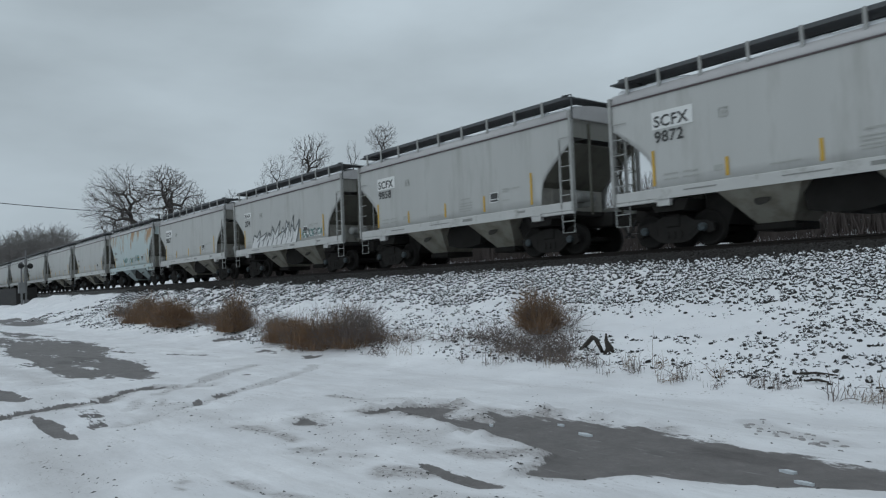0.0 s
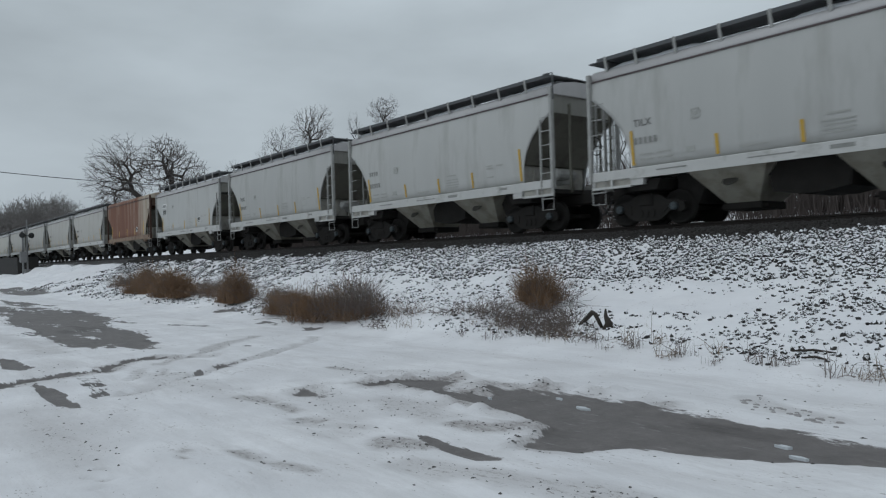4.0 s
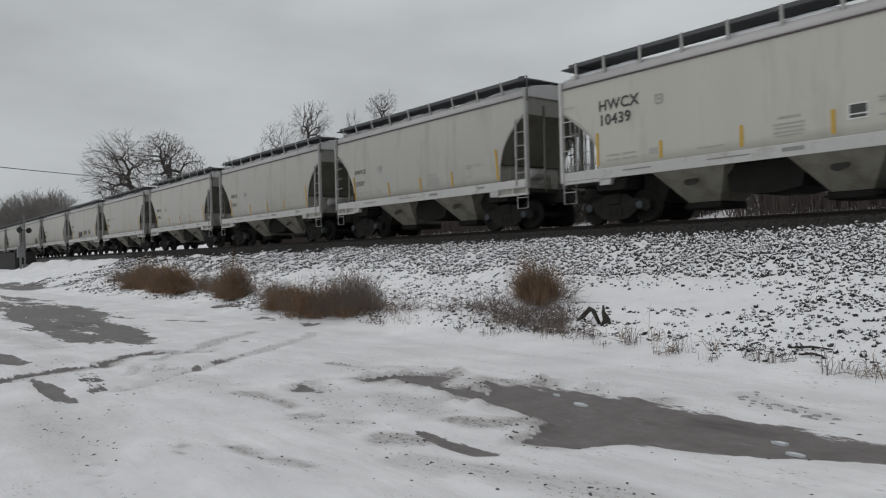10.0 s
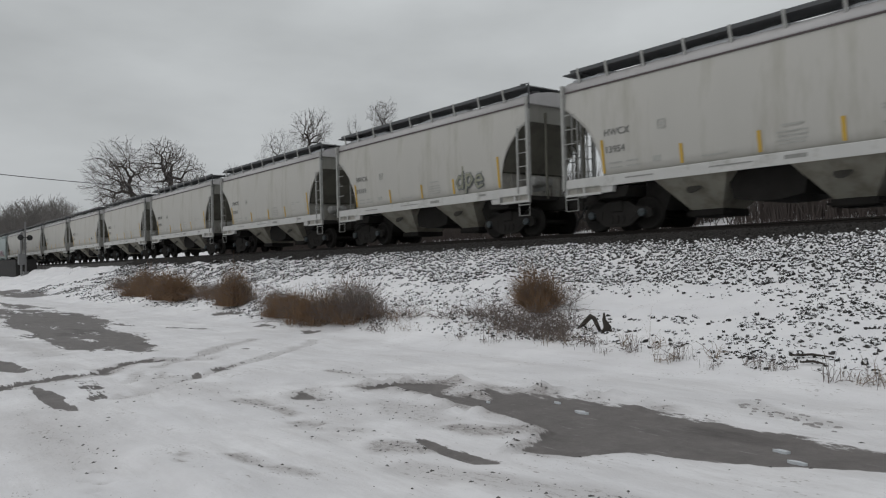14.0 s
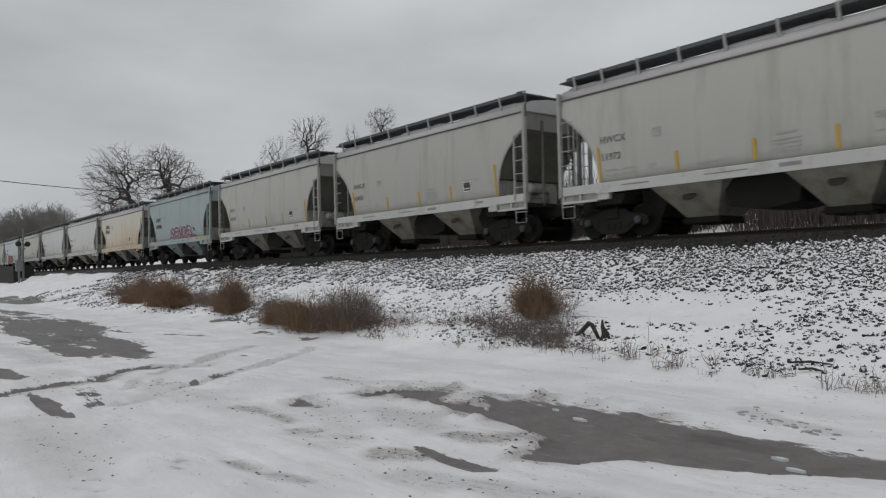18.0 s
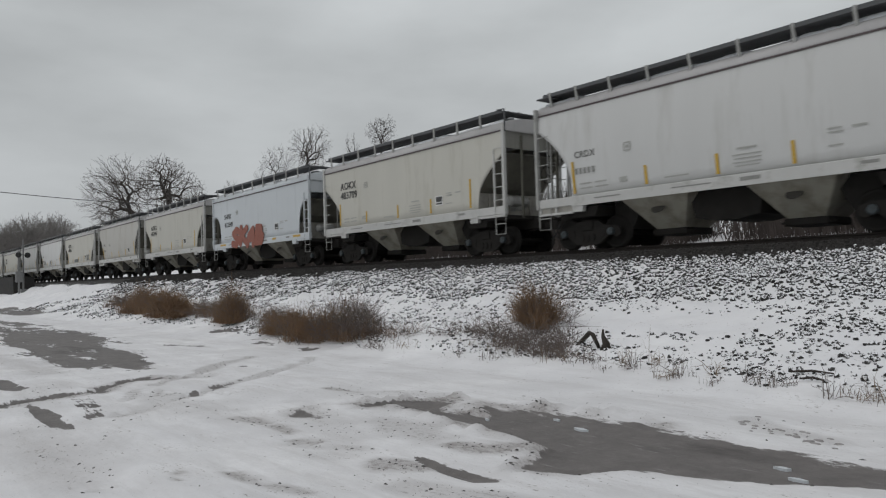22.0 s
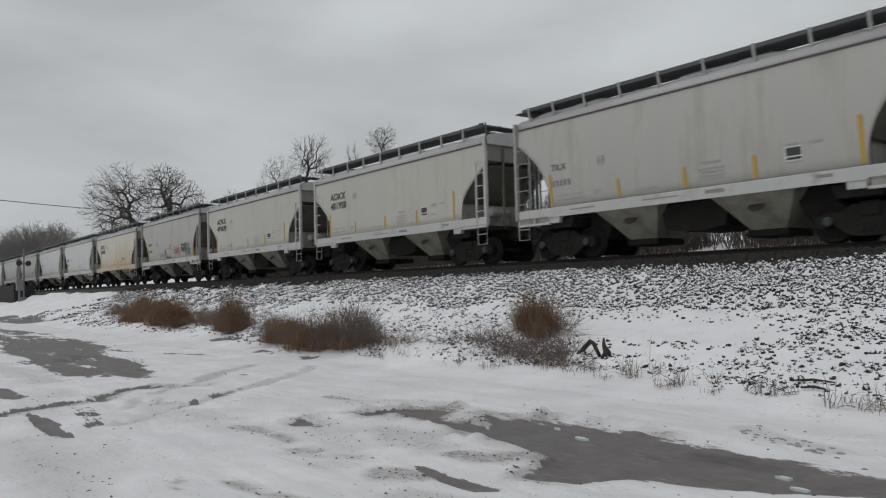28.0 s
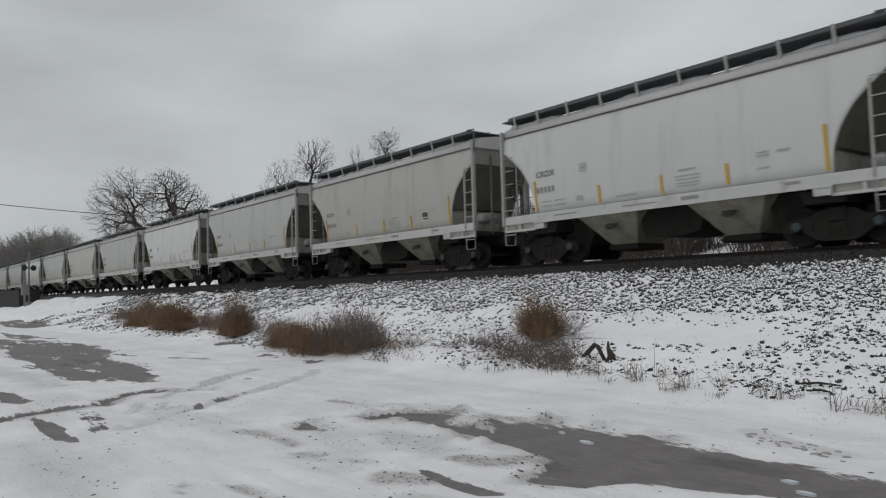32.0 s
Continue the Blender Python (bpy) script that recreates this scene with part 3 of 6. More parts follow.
def thinness(x, y):
    """Where the snow is worn thin and gritty: wheel ruts, smears along the lot, the rim of the puddle."""
    n, n2, n3 = edge_noise(x, y)
    wx, wy = x + (smooth_noise(x, y, 1.1, 9) - 0.5) * 0.45, y + (smooth_noise(x, y, 1.1, 10) - 0.5) * 0.45
    run = smooth_noise(x * 0.35 + 0.4 * y, y * 1.3, 0.9, 8)
    t = np.clip((run - 0.72) * 1.9, 0, 0.5) * np.clip((8.6 - y) / 1.0, 0, 1)
    for pts, r, k in ((RUT_A, 0.22, 0.85), (RUT_B, 0.17, 0.6), (RUT_C, 0.16, 0.7), ([(-5.9, 2.5), (-5.54, 2.59), (-4.95, 2.6)], 0.09, 0.75), ([(-6.63, 3.55), (-5.97, 3.77)], 0.12, 0.6), ([(-6.15, 2.04), (-5.7, 2.1)], 0.04, 0.8), ([(-5.5, 3.54), (-4.9, 3.7)], 0.16, 0.7),
                      ([(-4.6, 3.3), (-3.6, 3.6), (-2.9, 3.8)], 0.2, 0.6), ([(-4.2, 7.3), (-3.5, 7.05), (-2.95, 6.85)], 0.17, 0.5), ([(-8.6, 4.4), (-7.9, 4.3)], 0.25, 0.7), ([(-8.8, 5.6), (-7.9, 6.3)], 0.25, 0.5),
                      ([(-11, 3.3), (-10, 3.2), (-9.4, 3.6)], 0.4, 0.45), ([(-9, 4.6), (-7.2, 4.4), (-6, 3.6)], 0.3, 0.4), ([(-24, 2.2), (-16, 3.0)], 0.5, 0.5), ([(-5.4, 3.5), (-5.3, 3.7), (-4.9, 3.7)], 0.14, 0.85), ([(-6.23, 2.08), (-6.05, 2.12)], 0.03, 1.0), ([(-5.96, 2.54), (-5.5, 2.6)], 0.05, 0.9), ([(-6.8, 3.6), (-6.5, 3.7)], 0.09, 0.85),
                      ([(-7.75, 3.66), (-7.2, 3.66)], 0.1, 0.85), ([(-8.5, 3.7), (-8.0, 3.72)], 0.1, 0.75), ([(-9.4, 5.4), (-8.75, 5.58)], 0.1, 0.85), ([(-5.3, 4.64), (-4.94, 4.78), (-4.93, 5.1)], 0.2, 0.9), ([(-6.9, 4.6), (-5.6, 4.65)], 0.3, 0.6)):
        t = np.maximum(t, k * np.clip(0.5 + stroke(wx, wy, pts, r) / r + n2 + 0.8 * n, 0, 1))
    for poly in PRINTS:
        bars = 0.5 + 0.5 * np.sin((x * 0.5 + y) * 34)
        t = np.maximum(t, (0.45 + 0.4 * bars) * np.clip(0.6 + inside(x, y, poly) / 0.1 + n2, 0, 1))
    for ax, ay in DENTS[:11]:
        t = np.maximum(t, 0.7 * np.exp(-((x - ax) ** 2 + (y - ay) ** 2) / 0.004))
    rim = np.exp(-(np.clip(-puddle_depth(x, y), 0, 9) / 1.6) ** 2)
    t = np.maximum(t, rim * np.clip(0.75 + n2 * 0.9 + n * 0.6, 0, 1) * np.clip((-3.2 - x) / 1.5, 0.35, 1))
    return np.clip(t, 0, 1)


def heights(x, y):
    z = np.interp(bank_y(x, y), BANK_Y, BANK_Z)
    lot = np.clip((9.0 - y) / 1.5, 0, 1)
    depth = puddle_depth(x, y)
    dry = np.clip(0.55 - 0.35 * depth, 0, 1)
    z = z + ((smooth_noise(x, y, 1.7, 11) - 0.5) * 0.05 * lot + (smooth_noise(x, y, 0.5, 12) - 0.5) * 0.018) * dry
    slope = np.clip((y - 8.5) / 1.5, 0, 1) * np.clip((15.7 - bank_y(x, y)) / 0.5, 0, 1)
    z = z + ((smooth_noise(x, y, 2.3, 13) - 0.5) * 0.16 + (smooth_noise(x, y, 0.45, 14) - 0.5) * np.interp(x, [-70, -25, -12], [0.34, 0.2, 0.08])) * slope
    far = np.clip((y - 24) / 20, 0, 1)
    z = z + (smooth_noise(x, y, 19, 15) - 0.5) * 1.4 * far
    # shallow wheel ruts over the lot
    for pts, d in ((RUT_B, 0.03), (RUT_A, 0.035), ([(-3, 2.0), (-8, 2.9), (-14, 3.1)], 0.02), ([(-3.5, 3.1), (-9, 3.9), (-15, 4.0)], 0.02)):
        z = z - d * np.clip(stroke(x, y, pts, 0.16) / 0.1, 0, 1)
    # the soft edge of a drift
    z = z + 0.075 * np.clip(0.5 + (y - (1.77 + 0.05 * (x + 6.49))) / 0.14, 0, 1) * np.exp(-((x + 5.5) / 1.3) ** 2) * np.exp(-((y - 1.9) / 0.8) ** 2)
    for ax, ay in DENTS:
        z = z - 0.03 * np.exp(-((x - ax) ** 2 + (y - ay) ** 2) / 0.004)
    # crusty lumps round the puddle
    rim = np.exp(-((depth + 1.3) / 0.8) ** 2) * lot * np.clip((-3.6 - x) / 1.5, 0.1, 1)
    z = z + rim * (np.clip(smooth_noise(x, y, 0.16, 16) - 0.35, 0, 1) * 0.17)
    return z - 0.03 * np.clip((bareness(x, y) - 0.45) * 5, 0, 1) * lot


def stoniness(x, y):
    y = bank_y(x, y)
    lean = np.interp(x, [-60, -30, -16, -9, -5, 0], [0.2, 0.25, 0.4, 0.55, 0.95, 1.0])
    low = np.interp(y, [8.75, 9.1, 9.35, 9.6, 9.9, 10.2, 10.6, 11.2, 12.0, 12.8, 13.2], [0, 0.2, 0.75, 0.35, 0.75, 0.3, 0.6, 0.4, 0.55, 0.55, 0.4]) * lean
    # solid dark stone along the rails covers both grime and the train's shade
    high = np.interp(y, [11.4, 12.4, 13.4, 15.0, 15.35, 20.4, 21.2, 22], [0, 0.22, 0.38, 0.46, 2, 2, 0.6, 0]) * np.interp(x, [-80, -30, -14, -6], [0.4, 0.52, 0.8, 1.05])
    clear = np.exp(-((x + 7.9) / 1.5) ** 2 - ((y - 11.5) / 0.65) ** 2)
    base = np.maximum(low, high) * (1 - 0.95 * clear)
    return np.clip(base + (smooth_noise(x, y, 1.6, 21) - 0.5) * 0.5 * (base > 0) * (y < 15.2), 0, 1)


def grow(a, b, n, first):
    """n values from a out to b, the first step being first, growing steadily."""
    k = 1.0001
    for _ in range(200):
        if first * (k ** n - 1) / (k - 1) < abs(b - a):
            k *= 1.003
    s = first * (k ** np.arange(1, n + 1) - 1) / (k - 1)
    return a + np.sign(b - a) * s


def ground():
    xs = np.concatenate([grow(-17, -2500, 170, 0.07)[::-1], np.arange(-17, 0.5, 0.07), grow(0.5, 2500, 60, 0.1)])
    ys = np.concatenate([grow(0.6, -1500, 50, 0.1)[::-1], np.arange(0.6, 8.6, 0.07), np.arange(8.6, 20, 0.13), grow(20, 2500, 60, 0.2)])
    X, Y = np.meshgrid(xs, ys, indexing="ij")
    Z = heights(X, Y)
    nx, ny = X.shape
    idx = np.arange(nx * ny).reshape(nx, ny)
    quads = np.stack([idx[:-1, :-1], idx[1:, :-1], idx[1:, 1:], idx[:-1, 1:]], -1).reshape(-1, 4)
    me = bpy.data.meshes.new("ground")
    me.vertices.add(nx * ny)
    me.vertices.foreach_set("co", np.stack([X, Y, Z], -1).reshape(-1).astype(np.float32))
    me.loops.add(quads.size)
    me.loops.foreach_set("vertex_index", quads.reshape(-1).astype(np.int32))
    me.polygons.add(len(quads))
    me.polygons.foreach_set("loop_start", np.arange(0, quads.size, 4, dtype=np.int32))
    me.update(calc_edges=True)
    me.polygons.foreach_set("use_smooth", np.ones(len(quads), dtype=bool))
    for name, values in (("bare", bareness(X, Y)), ("thin", thinness(X, Y)), ("stony", np.where((X > -34) & (bank_y(X, Y) < 15.2), 0.15, 1.0) * stoniness(X, Y))):
        at = me.attributes.new(name, "FLOAT", "POINT")
        at.data.foreach_set("value", values.reshape(-1).astype(np.float32))
    me.materials.append(M_GROUND)
    return tagged(new("ground", me), "snow-covered lot and railway embankment with bare wet patches", "ground", kind="structure")


GROUND = ground()


def ground_z(x, y):
    return float(heights(np.array([float(x)]), np.array([float(y)]))[0])


# ---- track ----
def rail_profile():
    return [(-0.07, 0), (0.07, 0), (0.07, 0.012), (0.012, 0.03), (0.012, 0.125), (0.036, 0.14), (0.036, 0.172), (0.026, 0.18), (-0.026, 0.18), (-0.036, 0.172), (-0.036, 0.14), (-0.012, 0.125), (-0.012, 0.03), (-0.07, 0.012)]


def track():
    base = thing("railway_track", "steel rails on dark wooden ties in snowy ballast", "railway track", kind="structure")
    base.matrix_world = on_track(0)
    me = Shape().prism(rail_profile(), -700, 120, "x").mesh("rail", M_RAIL)
    for s in (-1, 1):
        part("rail", me, base, (0, s * 0.7525, -0.18))
    tie = Shape().box(-0.115, 0.115, -1.3, 1.3, -0.36, -0.182, 0.0).mesh("tie", M_TIE)
    for k in range(150):
        part("tie", tie, base, (10 - 0.5 * k, rng.uniform(-0.03, 0.03), rng.uniform(-0.008, 0.0)), (0, 0, rng.uniform(-0.01, 0.01)))
    return base


track()


def stones():
    """Crushed stone on the shoulder and strewn down the bank: the nearest are pieces, the rest one sheet of stones."""
    phi = (1 + 5 ** 0.5) / 2
    co = np.array([(a, b, 0) for a in (-1, 1) for b in (-phi, phi)] + [(0, a, b) for a in (-1, 1) for b in (-phi, phi)] + [(b, 0, a) for a in (-1, 1) for b in (-phi, phi)]) / 1.9
    hull = bmesh.new()
    vs = [hull.verts.new(c) for c in co]
    bmesh.ops.convex_hull(hull, input=vs)
    hull.verts.index_update()
    hull.verts.ensure_lookup_table()
    co = np.array([v.co[:] for v in hull.verts])
    fa = np.array([[v.index for v in f.verts] for f in hull.faces])
    hull.free()
    r = np.random.default_rng(5)
    n = 247000
    x = -r.random(n) ** 1.3 * 60 + 3.5
    y = 8.7 + r.random(n) * 8.3
    clump = np.clip(0.3 + 1.6 * (smooth_noise(x, y, 0.3, 31) - 0.35), 0.12, 1)
    keep = r.random(n) < np.clip(stoniness(x, y) - 0.02, 0, 0.8) * np.where(y > 13.0, 0.66, clump)
    x, y = x[keep], y[keep]
    z = heights(x, y)
    m = len(x)
    size = np.where(y > 12.8, r.uniform(0.03, 0.056, m), 0.011 + 0.033 * r.random(m) ** 2.0) * (1 + np.clip(-x - 15, 0, 40) * 0.012)
    squash = np.stack([r.uniform(0.8, 1.5, m), r.uniform(0.65, 1.1, m), r.uniform(0.7, 1.4, m)], -1)
    ang = r.uniform(0, 6.283, m)
    v = co[None] * (1 + r.uniform(-0.25, 0.25, (m, len(co), 1))) * squash[:, None] * size[:, None, None]
    tilt = r.uniform(-0.6, 0.6, m)
    v = np.stack([v[..., 0], v[..., 1] * np.cos(tilt)[:, None] - v[..., 2] * np.sin(tilt)[:, None], v[..., 1] * np.sin(tilt)[:, None] + v[..., 2] * np.cos(tilt)[:, None]], -1)
    roll = r.uniform(-0.8, 0.8, m)
    v = np.stack([v[..., 0] * np.cos(roll)[:, None] + v[..., 2] * np.sin(roll)[:, None], v[..., 1], v[..., 2] * np.cos(roll)[:, None] - v[..., 0] * np.sin(roll)[:, None]], -1)
    v = np.stack([v[..., 0] * np.cos(ang)[:, None] - v[..., 1] * np.sin(ang)[:, None], v[..., 0] * np.sin(ang)[:, None] + v[..., 1] * np.cos(ang)[:, None], v[..., 2]], -1)
    v = v + np.stack([x, y, z + size * 0.12], -1)[:, None]
    f = fa[None] + (np.arange(m) * len(co))[:, None, None]
    me = bpy.data.meshes.new("ballast")
    me.from_pydata(v.reshape(-1, 3).tolist(), [], f.reshape(-1, 3).tolist())
    me.materials.append(M_STONE)
    me.materials.append(M_STONE_BARE)
    me.polygons.foreach_set("material_index", np.repeat((bank_y(x, y) + r.normal(0, 0.12, m) > np.interp(x, [-45, -28, -18], [14.9, 15.2, 15.45])).astype(np.int32), len(fa)))
    tagged(new("ballast", me), "dark crushed stone ballast dusted with snow on the embankment", "ballast", kind="stuff")
    return m


stones()


# ---- covered hopper cars ----
HALF, SIDE, SILL = 5.74, 1.52, 1.33
EAVES = {"angular": 3.95, "curved": 4.08, "round": 3.92, "bare": 4.12}
WALK = {"angular": 4.60, "curved": 4.66, "round": 4.60, "bare": 4.7}


def side_low(kind, d):
    """Lower edge of the side sheet at d metres from the car's end."""
    if kind in ("angular", "bare"):
        pts = [(0, 3.22), (0.12, 3.17), (0.35, 3.0), (0.7, 2.72), (1.0, 2.45), (1.19, 2.2), (1.275, 1.9), (1.32, SILL + 0.1)]
    elif kind == "round":
        pts = [(0, 3.0), (0.3, 3.05), (0.62, 2.95), (0.9, 2.6), (1.03, 2.1), (1.07, SILL + 0.1)]
    else:
        pts = [(0, 3.6), (0.3, 3.38), (0.56, 3.16), (0.8, 2.93), (0.97, 2.7), (1.12, 2.45), (1.26, 2.08), (1.305, 1.8), (1.315, SILL + 0.1)]
    return float(np.interp(d, [p[0] for p in pts], [p[1] for p in pts]))


def bulge(kind, z):
    """Half-width of the body at a height."""
    if kind == "curved":
        s = (z - 2.9) / 1.5
        return SIDE - 0.12 * s * s
    return SIDE


def side_mesh(kind, paint):
    s = Shape()
    top = EAVES[kind]
    ds = [0, 0.12, 0.3, 0.45, 0.56, 0.68, 0.8, 0.9, 0.97, 1.04, 1.065, 1.09, 1.12, 1.16, 1.19, 1.225, 1.26, 1.275, 1.305, 1.32]
    xs = [-HALF + d for d in ds] + list(np.linspace(-HALF + 1.45, HALF - 1.45, 22)) + [HALF - d for d in reversed(ds)]
    rows = 8
    # the sheet is never quite flat: it dents a little between the posts welded behind it
    dent = {x: 0.006 * math.cos(2 * math.pi * k / 3) for k, x in enumerate(xs) if abs(x) < HALF - 1.4}
    for t, sign in ((0.0, 1), (0.035, -1)):
        verts, faces = [], []
        for x in xs:
            lo = side_low(kind, HALF - abs(x))
            for k in range(rows):
                z = lo + (top - lo) * k / (rows - 1)
                verts.append((x, -(bulge(kind, z) - t + dent.get(x, 0.0) * math.sin(math.pi * k / (rows - 1))), z))
        for i in range(len(xs) - 1):
            for k in range(rows - 1):
                q = (i * rows + k, (i + 1) * rows + k, (i + 1) * rows + k + 1, i * rows + k + 1)
                faces.append(q if sign > 0 else q[::-1])
        s.add(verts, faces)
    n = len(xs) * rows
    for i in range(len(xs) - 1):
        a, b = i * rows, (i + 1) * rows
        s.f.append((a, a + n, b + n, b))
    me = s.mesh("side_sheet", PAINT[paint])
    me.polygons.foreach_set("use_smooth", [True] * len(me.polygons))
    return me


def roof_half(kind):
    """Outline of one half of the roof, from the seam up to the crest: (half-width, height)."""
    w, z = bulge(kind, EAVES[kind]), EAVES[kind]
    return [(w + 0.018, z), (w + 0.022, z + 0.05), (w + 0.005, z + 0.13), (w - 0.05, z + 0.22), (w - 0.15, z + 0.295), (w - 0.32, z + 0.35), (w - 0.62, z + 0.40), (0.45, z + 0.455), (0, z + 0.47)]


def roof_mesh(kind, paint):
    half = roof_half(kind)
    prof = [(-y, z) for y, z in half] + [(y, z) for y, z in reversed(half[:-1])]
    s = Shape().prism(prof, -HALF - 0.02, HALF + 0.02, "x")
    me = s.mesh("roof", PAINT[paint] if paint in ("rust", "blue", "icy") else M_ROOF)
    me.polygons.foreach_set("use_smooth", [len(p.vertices) == 4 for p in me.polygons])
    return me


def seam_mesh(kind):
    """The dark strip along the seam under the roof's edge."""
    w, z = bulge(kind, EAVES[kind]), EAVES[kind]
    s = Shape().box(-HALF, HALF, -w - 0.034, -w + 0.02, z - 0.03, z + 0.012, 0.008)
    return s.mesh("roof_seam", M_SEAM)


def end_mesh(kind, paint):
    """Upright end wall between the roof and the slope sheet (drawn for the +x end)."""
    w, top = 1.40, EAVES[kind]
    s = Shape().prism([(HALF - 0.10, top + 0.1), (HALF - 0.06, top + 0.1), (HALF - 0.06, top - 0.55), (HALF - 0.10, top - 0.55)], -w, w, "y")
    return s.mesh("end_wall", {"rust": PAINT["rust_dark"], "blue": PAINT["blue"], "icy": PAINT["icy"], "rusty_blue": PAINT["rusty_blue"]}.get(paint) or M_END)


def slope_mesh(kind):
    """The slope sheet under the end wall; it follows the edge of the side's cut-out."""
    top = EAVES[kind] - 0.553
    line = [(d, min(top, side_low(kind, d) + 0.03)) for d in (0.07, 0.3, 0.45, 0.56, 0.68, 0.8, 0.9, 0.97, 1.04, 1.12, 1.19, 1.26)]
    line = [p for p in line if p[1] > 2.1] + [(1.38, 2.08)]
    line = [p for k, p in enumerate(line) if k == 0 or p[0] - line[0][0] > 0.01]
    prof = [(HALF - d, z) for d, z in line] + [(HALF - d - 0.03, z + 0.03) for d, z in reversed(line)]
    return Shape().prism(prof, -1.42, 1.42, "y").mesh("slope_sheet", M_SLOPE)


def bulkhead_mesh():
    """Upright sheet across the car from the foot of the slope sheet down to the sill."""
    s = Shape().box(HALF - 1.42, HALF - 1.385, -1.40, 1.40, 1.12, 2.075)
    for y in (-0.95, 0.0, 0.95):
        s.box(HALF - 1.385, HALF - 1.33, y - 0.03, y + 0.03, 1.2, 2.02)
    return s.mesh("bay_bulkhead", M_BULK)


def brace_mesh():
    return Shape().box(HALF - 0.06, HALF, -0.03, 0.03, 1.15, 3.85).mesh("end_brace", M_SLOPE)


def centre_block_mesh():
    """A solid dark block added to close the view between the two bays."""
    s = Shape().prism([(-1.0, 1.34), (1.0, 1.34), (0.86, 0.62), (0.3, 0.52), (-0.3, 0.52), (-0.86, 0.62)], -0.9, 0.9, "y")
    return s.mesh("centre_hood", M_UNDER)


def gate_mesh():
    s = Shape().box(-0.5, 0.5, -0.62, 0.62, 0.26, 0.44, 0.03)
    s.tube([(-0.62, -0.5, 0.34), (0.62, -0.5, 0.34)], 0.03, 6)
    return s.mesh("discharge_gate", M_UNDER)


def gap_block_mesh():
    """A solid dark block added to fill the space between a bay and its truck."""
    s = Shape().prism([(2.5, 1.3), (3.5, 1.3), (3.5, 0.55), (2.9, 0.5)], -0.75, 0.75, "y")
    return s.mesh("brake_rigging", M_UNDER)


def bay_mesh(paint):
    top, bot, zt, zb = 1.12, 0.42, SILL + 0.05, 0.42
    ys_t, ys_b = 1.44, 0.55
    v = [(-top, -ys_t, zt), (top, -ys_t, zt), (top, ys_t, zt), (-top, ys_t, zt), (-bot, -ys_b, zb), (bot, -ys_b, zb), (bot, ys_b, zb), (-bot, ys_b, zb)]
    s = Shape().add(v, [(0, 1, 5, 4), (1, 2, 6, 5), (2, 3, 7, 6), (3, 0, 4, 7), (4, 5, 6, 7), (3, 2, 1, 0)])
    return s.mesh("hopper_bay", M_BAY if paint not in ("blue", "rusty_blue") else PAINT[paint])


def hatch_disc():
    s = Shape().lathe([(0.2, 0.0), (0.2, -0.02), (0.12, -0.03), (0.0, -0.032)], 14)
    return s.mesh("inspection_cover", M_COVER)


def sill_mesh(kind, paint):
    s = Shape()
    z0, z1 = SILL - 0.07, SILL + 0.19
    s.box(-HALF - 0.02, HALF + 0.02, -SIDE - 0.015, -SIDE + 0.09, z0, z1, 0.015)
    s.box(-HALF + 1.3, HALF - 1.3, -SIDE - 0.045, -SIDE - 0.012, z0 - 0.03, z0 + 0.014)
    for sx in (-1, 1):
        # the tab over the bolster and the jacking pad beside it
        a, b = sorted((sx * (HALF - 1.32), sx * (HALF - 1.74)))
        s.prism([(a, z0), (b, z0), (b - 0.03, z0 - 0.2), (a + 0.03, z0 - 0.2)], -SIDE - 0.02, -SIDE + 0.12, "y")
        a, b = sorted((sx * (HALF - 0.02), sx * (HALF - 1.32)))
        if kind == "curved":
            # the open pocket at the car's end: a lower rail and two short uprights
            s.box(a, b, -SIDE - 0.01, -SIDE + 0.06, z0 - 0.235, z0 - 0.165, 0.01)
            for x in (sx * (HALF - 0.05), sx * (HALF - 0.68)):
                s.box(x - 0.03, x + 0.03, -SIDE - 0.006, -SIDE + 0.05, z0 - 0.17, z0 + 0.005)
        else:
            s.box(a, b, -SIDE - 0.01, -SIDE + 0.08, z0 - 0.09, z0 - 0.005, 0.01)
    return s.mesh("side_sill", {"rust": M_TANSILL, "grey": M_SILL, "pale": M_SILL, "beige": M_SILL, "cream": M_SILL}.get(paint) or PAINT[paint])


def pocket_mesh():
    """Dull plate behind the open pocket of the sill."""
    return Shape().box(-0.63, 0.63, -SIDE + 0.065, -SIDE + 0.085, SILL - 0.3, SILL - 0.07).mesh("sill_pocket", M_BULK)


def walkway_mesh(kind):
    z = WALK[kind]
    prof = [(-1.47, z - 0.07), (-1.445, z - 0.07), (-1.445, z - 0.035), (-0.69, z - 0.035), (-0.69, z - 0.06), (-0.66, z - 0.06), (-0.66, z + 0.03), (-0.69, z + 0.03), (-0.69, z), (-1.445, z), (-1.445, z + 0.03), (-1.47, z + 0.03)]
    return Shape().prism(prof, -HALF + 0.25, HALF - 0.1, "x").mesh("roof_walkway", M_ROOFWALK)


